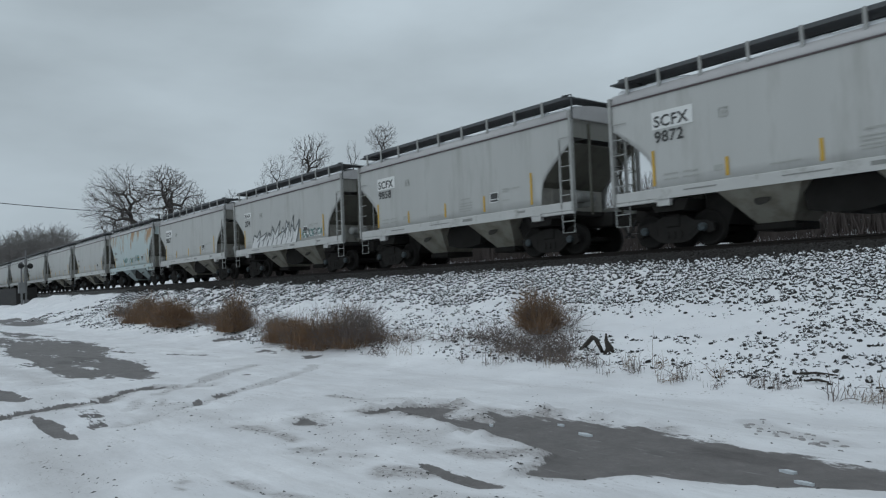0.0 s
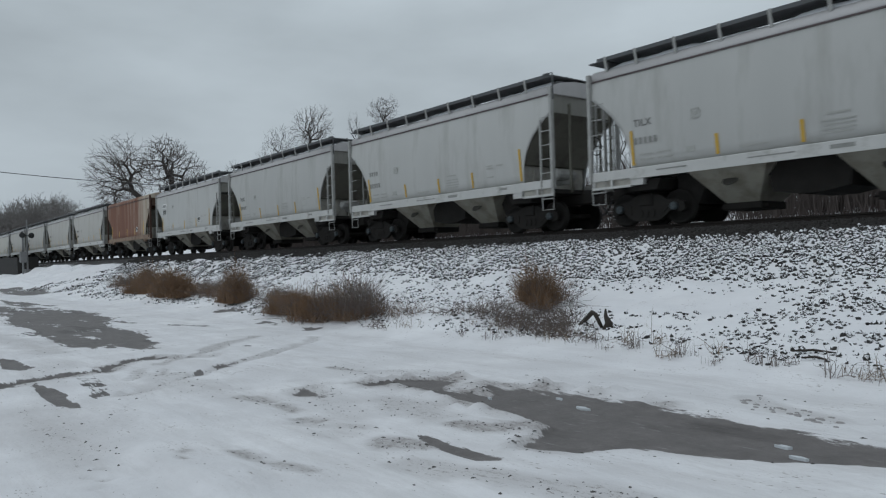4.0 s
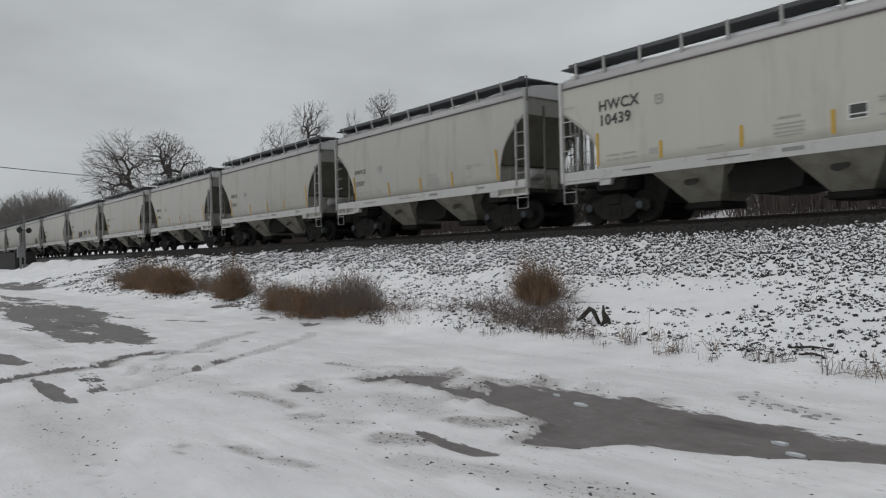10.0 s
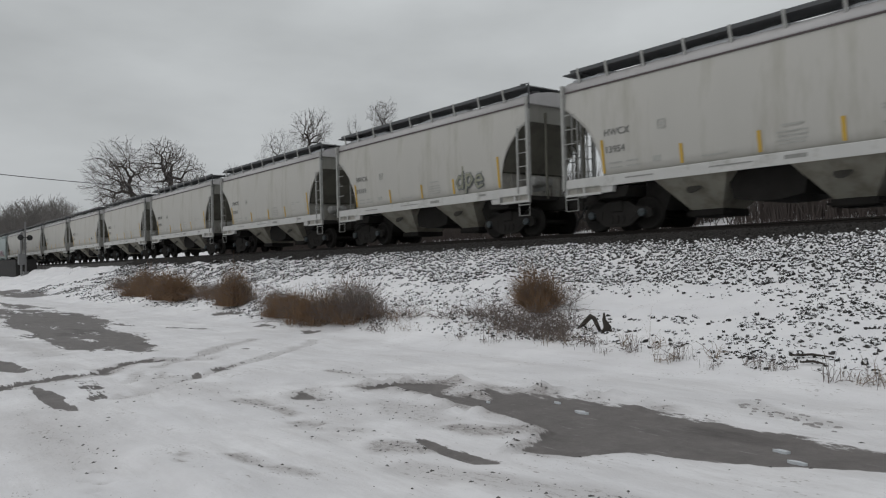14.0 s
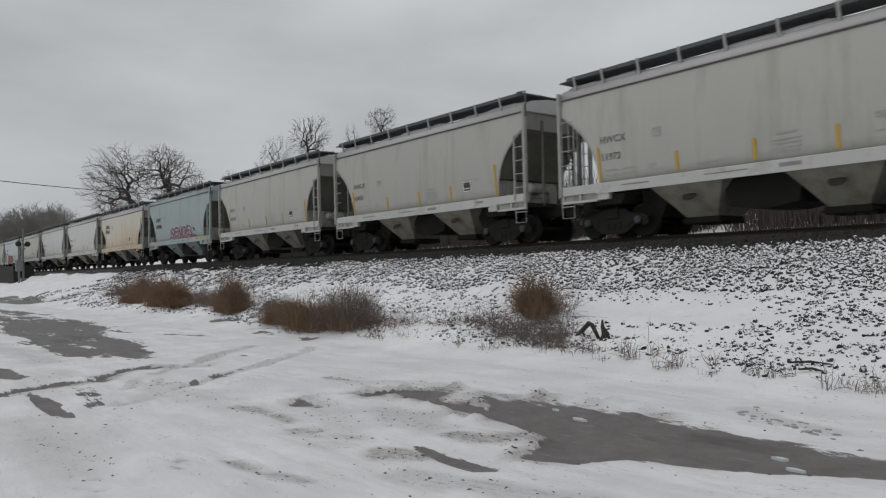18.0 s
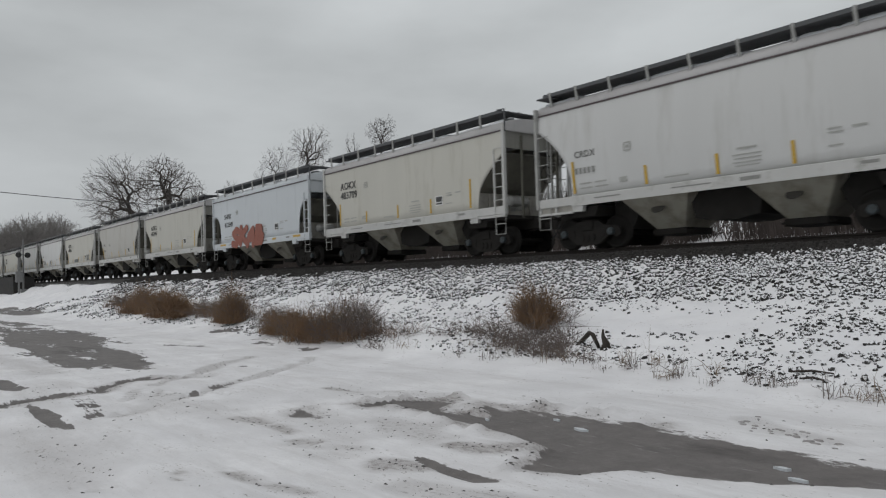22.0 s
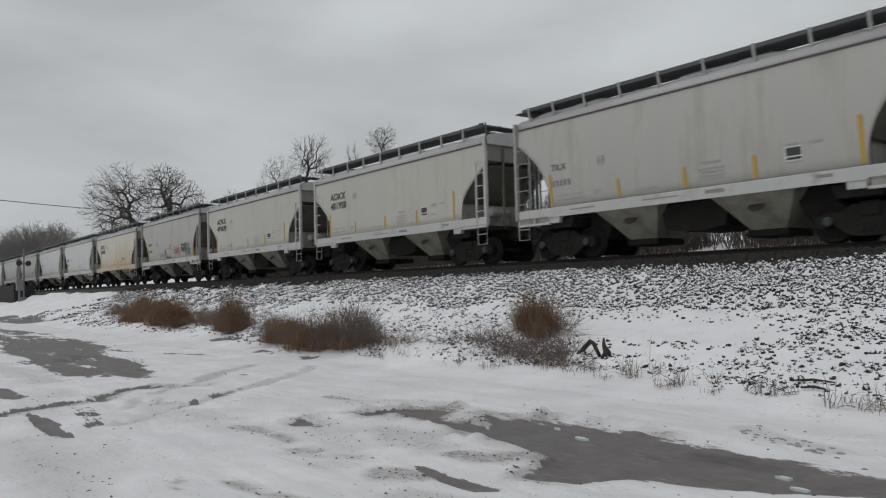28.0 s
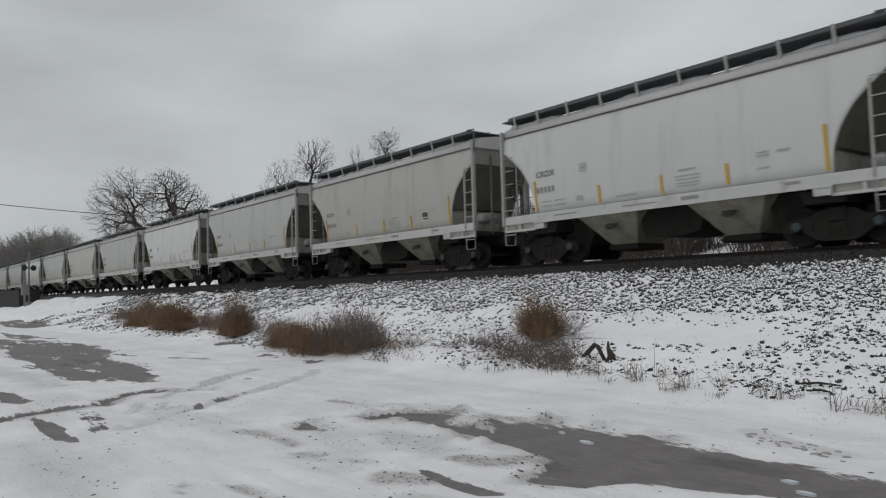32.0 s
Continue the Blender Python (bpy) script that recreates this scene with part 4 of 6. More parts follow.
def roof_snow_mesh(seed, kind):
    """Broken ridges of snow lying on the roof under the walkway."""
    r = random.Random(seed)
    base = roof_half(kind)
    (y0, z0), (y1, z1), (y2, z2) = base[4], base[5], base[6]
    xs = np.linspace(-HALF + 0.15, HALF - 0.15, 90)
    verts, faces = [], []
    for x in xs:
        h = 0.035 + 0.03 * r.random() + 0.05 * math.sin(x * 1.3 + seed) + 0.035 * math.sin(x * 3.7 + 2 * seed)
        h = max(-0.02, min(h, 0.085))
        verts += [(x, -y0, z0 - 0.01), (x, -y0 + 0.05, z0 + 0.02 + h * 0.8), (x, -y1, z1 + h), (x, -y2, z2 + h * 0.8), (x, -y2 + 0.2, z2 - 0.02)]
    for k in range(len(xs) - 1):
        for q in range(4):
            faces.append((5 * k + q, 5 * k + 5 + q, 5 * k + 6 + q, 5 * k + 1 + q))
    return Shape().add(verts, faces).mesh("roof_snow", M_SNOW, True)


def crosswalk_mesh(kind):
    s, z = Shape(), WALK[kind]
    s.box(HALF - 0.5, HALF + 0.05, -1.45, 1.45, z - 0.07, z - 0.04)
    s.tube([(HALF + 0.05, -1.5, 3.9), (HALF + 0.05, -1.5, z + 0.02), (HALF - 0.3, -1.5, z + 0.04)], 0.024, 5)
    return s.mesh("end_walkway", M_ROOFWALK)


def bracket_mesh(kind):
    """A flat upright from the roof's edge to the walkway."""
    (w, z), top = roof_half(kind)[3], WALK[kind]
    return Shape().prism([(-w - 0.02, z - 0.02), (-1.505, top + 0.04), (-1.472, top + 0.04), (-1.472, top - 0.1), (-w + 0.03, z + 0.0)], -0.04, 0.04, "x").mesh("walkway_bracket", M_POST)


def post_mesh(kind, steel):
    top = EAVES[kind] + 0.2
    s = Shape().box(-0.04, 0.04, -0.05, 0.05, SILL - 0.1, top)
    s.box(-0.06, 0.025, -0.062, -0.047, SILL - 0.1, top)
    return s.mesh("corner_post", steel)


def ladder_mesh(steel):
    s = Shape()
    s.box(-0.50, -0.45, -0.03, 0.03, SILL, 3.36)
    for k in range(5):
        s.tube([(-0.48, -0.03, 1.72 + k * 0.42), (0.0, -0.03, 1.72 + k * 0.42)], 0.014, 5)
    return s.mesh("ladder", steel)


def end_ladder_mesh():
    s = Shape()
    for y in (0.0, 0.42):
        s.box(-0.02, 0.02, y - 0.02, y + 0.02, 1.2, 4.3)
    for k in range(8):
        s.tube([(0, 0, 1.45 + k * 0.4), (0, 0.42, 1.45 + k * 0.4)], 0.014, 5)
    return s.mesh("end_ladder", M_POST)


def stirrup_mesh():
    s = Shape()
    s.tube([(-0.48, 0, SILL), (-0.46, 0, 0.62), (-0.02, 0, 0.62), (0.0, 0, SILL)], 0.02, 5)
    s.tube([(-0.47, 0, 0.95), (-0.01, 0, 0.95)], 0.016, 5)
    return s.mesh("stirrup_step", M_POST)


def centre_sill_mesh():
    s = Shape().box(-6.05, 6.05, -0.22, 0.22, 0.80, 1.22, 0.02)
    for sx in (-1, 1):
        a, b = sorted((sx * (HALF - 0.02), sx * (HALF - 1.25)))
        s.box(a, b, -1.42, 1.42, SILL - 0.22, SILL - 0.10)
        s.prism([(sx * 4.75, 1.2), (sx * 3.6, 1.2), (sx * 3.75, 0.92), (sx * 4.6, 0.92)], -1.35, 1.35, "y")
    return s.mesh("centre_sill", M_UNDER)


def coupler_mesh():
    s = Shape().box(5.95, 6.35, -0.08, 0.08, 0.80, 0.98, 0.02)
    s.prism([(6.30, -0.14), (6.44, -0.17), (6.56, -0.10), (6.46, 0.0), (6.54, 0.12), (6.40, 0.16), (6.30, 0.12)], 0.74, 1.04, "z")
    return s.mesh("coupler", M_UNDER)


def brake_hose_mesh():
    return Shape().tube([(6.0, 0.32, 0.85), (6.12, 0.34, 0.6), (6.3, 0.3, 0.45), (6.48, 0.2, 0.42)], 0.03, 5).mesh("brake_hose", M_BLACK)


def reservoir_mesh():
    s = Shape().lathe([(0.0, -0.45), (0.14, -0.43), (0.19, -0.36), (0.19, 0.36), (0.14, 0.43), (0.0, 0.45)], 12)
    s.box(-0.3, 0.3, -0.05, 0.05, -0.3, -0.16)
    return s.mesh("brake_reservoir", M_POST)


def brake_wheel_mesh():
    s = Shape()
    ring = [(0, 0.28 * math.cos(a), 0.28 * math.sin(a)) for a in np.linspace(0, 2 * math.pi, 17)]
    s.tube(ring, 0.016, 5, cap=False)
    for a in (0, 2.09, 4.19):
        s.tube([(0, 0, 0), (0, 0.28 * math.cos(a), 0.28 * math.sin(a))], 0.014, 4)
    return s.mesh("brake_wheel", M_UNDER)


def side_frame_mesh():
    out = [(-1.16, 0.36), (-1.14, 0.56), (-0.95, 0.63), (-0.60, 0.66), (-0.36, 0.80), (0.36, 0.80), (0.60, 0.66), (0.95, 0.63), (1.14, 0.56), (1.16, 0.36), (1.04, 0.30), (0.78, 0.38), (0.46, 0.15), (0.3, 0.11),
           (-0.3, 0.11), (-0.46, 0.15), (-0.78, 0.38), (-1.04, 0.30)]
    s = Shape().prism(out, -0.06, 0.06, "y")
    # spring nest and window rims stand proud of the casting
    for k in (-0.2, 0.0, 0.2):
        s.lathe([(0.0, -0.09), (0.075, -0.09), (0.075, -0.06)], 8)
        n = len(s.v) - 24
        s.v[n:] = [(x * 0.9 + k, y, z * 1.6 + 0.32) for x, y, z in s.v[n:]]
    for sx in (-1, 1):
        s.prism([(sx * 0.50, 0.30), (sx * 0.78, 0.50), (sx * 0.50, 0.56)], -0.078, -0.058, "y")
    return s.mesh("side_frame", M_UNDER)


def wheel_mesh():
    return Shape().lathe([(0.0, -0.09), (0.09, -0.09), (0.12, -0.03), (0.36, -0.01), (0.39, -0.065), (0.457, -0.065), (0.465, 0.04), (0.49, 0.05), (0.485, 0.075), (0.39, 0.075), (0.36, 0.03), (0.12, 0.05), (0.0, 0.06)], 24).mesh("wheel", M_WHEEL, True)


def cap_mesh():
    return Shape().lathe([(0.11, 0.05), (0.11, -0.06), (0.07, -0.085), (0.0, -0.085)], 12).mesh("bearing_cap", M_CAP)


def axle_mesh():
    return Shape().lathe([(0.0, -1.0), (0.075, -1.0), (0.09, -0.6), (0.08, 0), (0.09, 0.6), (0.075, 1.0), (0.0, 1.0)], 10).mesh("axle", M_UNDER)


def bolster_mesh():
    s = Shape().box(-0.2, 0.2, -1.1, 1.1, 0.5, 0.85, 0.05)
    for x in (-0.62, 0.62):
        s.box(x - 0.06, x + 0.06, -0.85, 0.85, 0.32, 0.48)
    return s.mesh("bolster", M_UNDER)


def bars_mesh(key, rows, material):
    """Lines of lettering too small to read, as bars: rows of (x, z, width, height)."""
    s = Shape()
    for x, z, w, h in rows:
        s.box(x, x + w, -0.003, 0.003, z, z + h)
    return s.mesh(key, material)


TEXTS = {}


def text_mesh(words, size, material):
    key = (words, size, material.name)
    if key not in TEXTS:
        cu = bpy.data.curves.new("lettering", "FONT")
        cu.body, cu.size, cu.extrude = words, size, 0.003
        cu.space_character = 1.08
        cu.offset = size * 0.022
        ob = bpy.data.objects.new("lettering", cu)
        scene.collection.objects.link(ob)
        dg = bpy.context.evaluated_depsgraph_get()
        me = bpy.data.meshes.new_from_object(ob.evaluated_get(dg))
        bpy.data.objects.remove(ob)
        me.materials.clear()
        me.materials.append(material)
        me.name = "lettering"
        TEXTS[key] = me
    return TEXTS[key]


def blob(cx, cz, w, h, seed, n=18, rough=0.22):
    r = random.Random(seed)
    ph = [r.uniform(0, 6.28) for _ in range(3)]
    pts = []
    for k in range(n):
        a = 2 * math.pi * k / n
        q = 1 + rough * (math.sin(2 * a + ph[0]) * 0.6 + math.sin(3 * a + ph[1]) * 0.6 + math.sin(5 * a + ph[2]) * 0.4)
        c, s = math.cos(a), math.sin(a)
        pts.append((cx + 0.5 * w * q * math.copysign(abs(c) ** 0.7, c), cz + 0.5 * h * q * math.copysign(abs(s) ** 0.7, s)))
    return pts


def scribble(s, cx, cz, w, h, seed, thick, y0):
    """A looping sprayed line as a flat ribbon."""
    r = random.Random(seed)
    n = 26
    pts = []
    for k in range(n):
        u = k / (n - 1)
        pts.append((cx + w * (u - 0.5) + 0.2 * w * math.sin(17 * u + 2 * seed + 0.4 * r.random()), cz + 0.5 * h * math.sin(13 * u + seed + 0.5 * r.random())))
    for (ax, az), (bx, bz) in zip(pts, pts[1:]):
        d = math.hypot(bx - ax, bz - az) or 1
        nx, nz = -(bz - az) / d * thick, (bx - ax) / d * thick
        s.prism([(ax + nx, az + nz), (ax - nx, az - nz), (bx - nx, bz - nz), (bx + nx, bz + nz)], y0 - 0.002, y0, "y")


GLYPHS = (
    [[(1, 0.8), (0.55, 1), (0.1, 0.75), (0.45, 0.52), (0.95, 0.35), (0.6, 0.02), (0, 0.12)]],
    [[(0.1, 0), (0.15, 1)], [(0.95, 0.95), (0.2, 0.48), (1, 0)]],
    [[(0.95, 0.9), (0.35, 0.95), (0.05, 0.5), (0.35, 0.05), (0.95, 0.12)], [(0.15, 0.5), (0.85, 0.55)]],
    [[(0.05, 0.0), (0.2, 0.95), (0.85, 0.1), (0.95, 1)]],
    [[(0.5, 0), (0.05, 0.4), (0.3, 0.95), (0.8, 0.9), (0.95, 0.4), (0.5, 0)]],
    [[(0.0, 0.0), (0.2, 0.6), (0.75, 0.95), (0.8, 0.0)], [(0.15, 0.35), (0.75, 0.42)]],
    [[(0.8, 1.15), (0.8, 0)], [(0.8, 0.5), (0.4, 0.65), (0.1, 0.35), (0.4, 0), (0.8, 0.15)]],
    [[(0.15, 0.65), (0.15, -0.35)], [(0.15, 0.5), (0.5, 0.65), (0.85, 0.35), (0.5, 0.0), (0.15, 0.15)]],
    [[(0.1, 0.35), (0.85, 0.38), (0.6, 0.65), (0.25, 0.6), (0.1, 0.3), (0.4, 0), (0.85, 0.1)]],
    [[(0.1, 0.05), (0.2, 0.95), (0.75, 0.9), (0.7, 0.58), (0.25, 0.5), (0.95, 0.4), (0.8, 0.05), (0.1, 0.05)]],
)


def fat_letters(x, z, wide, tall, thick, y0, order):
    """Sprayed letter-like strokes with round ends, side by side."""
    s = Shape()
    n = 0
    for k, g in enumerate(order):
        for line in GLYPHS[g]:
            pts = [(x + wide * (k + 0.92 * u + 0.06 * v), z + tall * (v + 0.08 * math.sin(2.1 * k))) for u, v in line]
            for (ax, az), (bx, bz) in zip(pts, pts[1:]):
                d = math.hypot(bx - ax, bz - az)
                nx, nz = -(bz - az) / d * thick, (bx - ax) / d * thick
                n += 1
                s.prism([(ax + nx, az + nz), (ax - nx, az - nz), (bx - nx, bz - nz), (bx + nx, bz + nz)], y0 - 0.0002 * n, y0 + 0.006, "y")
            for ax, az in pts:
                n += 1
                s.prism([(ax + thick * math.cos(a), az + thick * math.sin(a)) for a in np.linspace(0, 2 * math.pi, 11)[:-1]], y0 - 0.0002 * n, y0 + 0.006, "y")
    return s


def graffiti(car, kind, style):
    y = -(bulge(kind, 2.0) + 0.018)

    def sheet(name, shapes, paint, depth):
        for k, p in enumerate(shapes):
            low = y - depth - 0.0007 * k
            part("spray_painted_patch", Shape().prism(p, low - 0.002, low, "y").mesh(name, TAG[paint]), car)

    if style == "letters_red":
        part("spray_lettering", fat_letters(-3.0, 1.32, 0.98, 0.84, 0.185, y - 0.03, (0, 1, 5, 9)).mesh("tag", TAG["red"]), car)
    elif style == "wild":
        r = random.Random(4)
        spikes = []
        for k in range(9):
            x, top = -3.3 + 0.53 * k, 2.2 + 0.28 * math.sin(1.9 * k + 1.0) + 0.05 * k + r.uniform(-0.12, 0.1)
            spikes.append([(x - 0.3, 1.5), (x + 0.5, 1.52), (x + 0.72, 1.85 + r.uniform(-0.1, 0.1)), (x + 0.85 + r.uniform(-0.25, 0.25), top), (x + 0.42, 2.02), (x + 0.15 + r.uniform(-0.1, 0.1), top - 0.2), (x - 0.1, 1.8)])
        sheet("tag", spikes, "white", 0)
        for k, p in enumerate(spikes):
            s = Shape()
            for q, ((ax, az), (bx, bz)) in enumerate(zip(p[1:6], p[2:7])):
                d = math.hypot(bx - ax, bz - az)
                w = r.uniform(0.012, 0.045)
                nx, nz = -(bz - az) / d * w, (bx - ax) / d * w
                s.prism([(ax + nx, az + nz), (ax - nx, az - nz), (bx - nx, bz - nz), (bx + nx, bz + nz)], y - 0.0125 - 0.0005 * q, y - 0.009, "y")
            part("spray_painted_outline", s.mesh("tag_lines", TAG["grey"]), car)["kind"] = "stuff"
        for k in range(5):
            s = Shape()
            scribble(s, 2.3 + 0.36 * k, 1.85, 0.4, 0.4 - 0.03 * k, 150 + k, 0.022, y - 0.0006 * k)
            part("spray_painted_outline", s.mesh("tag_lines", TAG["grey" if k % 2 else "teal"]), car)["kind"] = "stuff"
        sheet("tag_shade", [blob(2.4 + 0.42 * k, 1.8, 0.42, 0.26, 140 + k) for k in range(4)], "white", -0.008)
    elif style == "blobs":
        sheet("tag", [[(-1.75, 1.9), (-1.72, 2.2), (-1.55, 2.24), (-1.45, 2.1), (-0.55, 2.1), (-0.42, 2.22), (-0.3, 2.2), (-0.28, 1.9), (-0.5, 1.68), (-1.65, 1.62)],
                      blob(0.5, 2.0, 0.28, 0.5, 7), blob(1.12, 2.0, 0.36, 0.42, 8), [(0.6, 2.06), (1.0, 2.1), (1.0, 2.03), (0.6, 2.0)], blob(2.3, 1.98, 0.4, 0.42, 9)], "black", 0)
    elif style == "outline":
        part("spray_lettering", fat_letters(2.15, 1.75, 0.5, 0.62, 0.075, y - 0.004, (6, 7, 8)).mesh("tag", TAG["grey"]), car)
        part("spray_painted_outline", fat_letters(2.15, 1.75, 0.5, 0.62, 0.035, y - 0.02, (6, 7, 8)).mesh("tag_lines", TAG["olive"]), car)["kind"] = "stuff"
    elif style == "maroon":
        sheet("tag_cloud", [blob(-0.95 + 0.6 * k, 1.82 + 0.06 * (k % 2), 0.9, 0.78, 170 + k, rough=0.25) for k in range(6)], "violet_grey", 0)
        sheet("tag_base", [blob(-0.7 + 0.85 * k, 1.56, 1.0, 0.3, 180 + k) for k in range(5)], "maroon", 0.006)
        part("spray_painted_outline", fat_letters(-1.25, 1.6, 0.72, 0.66, 0.115, y - 0.014, (0, 2, 3, 4, 2)).mesh("tag_lines", TAG["white"]), car)["kind"] = "stuff"
        part("spray_lettering", fat_letters(-1.25, 1.6, 0.72, 0.66, 0.085, y - 0.03, (0, 2, 3, 4, 2)).mesh("tag", TAG["plum"]), car)
    elif style == "small_dark":
        s = Shape()
        for k in range(5):
            scribble(s, -1.6 + 0.3 * k, 1.78, 0.34, 0.26, 200 + k, 0.035, y)
        for k in range(3):
            scribble(s, 3.0 + 0.3 * k, 1.9, 0.4, 0.5, 210 + k, 0.02, y)
        part("spray_painted_outline", s.mesh("tag_lines", TAG["grey"]), car)["kind"] = "stuff"
    elif style == "scrawl":
        s = Shape()
        for k in range(3):
            scribble(s, -0.55 + 0.28 * k, 1.95, 0.3, 0.5, 220 + k, 0.02, y)
        for k in range(3):
            scribble(s, -3.4 + 0.2 * k, 2.1, 0.3, 0.5, 230 + k, 0.014, y)
        part("spray_painted_outline", s.mesh("tag_lines", TAG["grey"]), car)["kind"] = "stuff"
    elif style == "colours":
        sheet("tag", [blob(-0.72, 1.98, 0.36, 0.42, 300, rough=0.15)], "blue", 0)
        sheet("tag_shade", [blob(-0.3, 1.66, 0.5, 0.2, 301)], "grey", 0.004)
        sheet("tag_ground", [blob(2.75, 2.1, 0.8, 0.5, 302), blob(3.4, 2.25, 0.9, 0.6, 303), blob(3.5, 1.85, 0.7, 0.4, 304)], "olive", 0.002)
        for k, (gx, gz, gw, gh, thick, paint) in enumerate(((0.1, 2.35, 0.75, 0.3, 0.05, "pink"), (0.25, 2.5, 0.4, 0.2, 0.03, "violet"), (1.35, 2.1, 0.7, 0.5, 0.035, "pink"), (1.7, 2.15, 0.7, 0.45, 0.03, "pink"), (1.5, 2.0, 0.8, 0.3, 0.02, "maroon"),
                                                           (2.7, 2.2, 0.7, 0.4, 0.05, "black"), (3.1, 2.15, 0.6, 0.5, 0.05, "black"), (3.5, 2.25, 0.7, 0.55, 0.045, "grey"), (3.6, 1.9, 0.6, 0.4, 0.04, "grey"), (-1.3, 1.85, 0.6, 0.25, 0.012, "grey"))):
            s = Shape()
            scribble(s, gx, gz, gw, gh, 243 + k, thick, y - 0.008 - 0.0006 * k)
            part("spray_painted_outline", s.mesh("tag_lines", TAG[paint]), car)["kind"] = "stuff"
    elif style == "teal":
        for k, (gx, gz, gw, gh) in enumerate(((-1.5, 2.1, 0.7, 0.5), (-1.1, 2.0, 0.5, 0.3), (0.2, 1.95, 0.8, 0.3), (1.5, 2.2, 0.8, 0.7), (2.0, 2.1, 0.5, 0.5))):
            s = Shape()
            scribble(s, gx, gz, gw, gh, 260 + k, 0.032, y)
            part("spray_painted_outline", s.mesh("tag_lines", TAG["teal"]), car)["kind"] = "stuff"


def truck(car, x):
    base = part("truck", None, car, (x, 0, 0))
    for y in (-1.0, 1.0):
        part("side_frame", cached("side_frame", side_frame_mesh), base, (0, y, 0), (0, 0, 0 if y < 0 else math.pi))
    part("bolster", cached("bolster", bolster_mesh), base)
    for ax in (-0.865, 0.865):
        part("axle", cached("axle", axle_mesh), base, (ax, 0, 0.457))
        for y in (-0.78, 0.78):
            wheel = part("wheel", cached("wheel", wheel_mesh), base, (ax, y, 0.457), (0, 0, 0 if y < 0 else math.pi))
            WHEELS.append((len(CARS) - 1, wheel, ax, y))
        part("bearing_cap", cached("cap", cap_mesh), base, (ax, -1.08, 0.457), label="blue-grey bearing cap")


MARK = {"low": (-4.28, 2.6, 2.13, 0.19), "high": (-4.38, 3.1, 2.7, 0.30), "mid": (-4.15, 2.85, 2.4, 0.26)}
CARS, WHEELS = [], []


def place_of(index):
    """Where a car's middle stands along the track at the start."""
    return FIRST - CAR * index


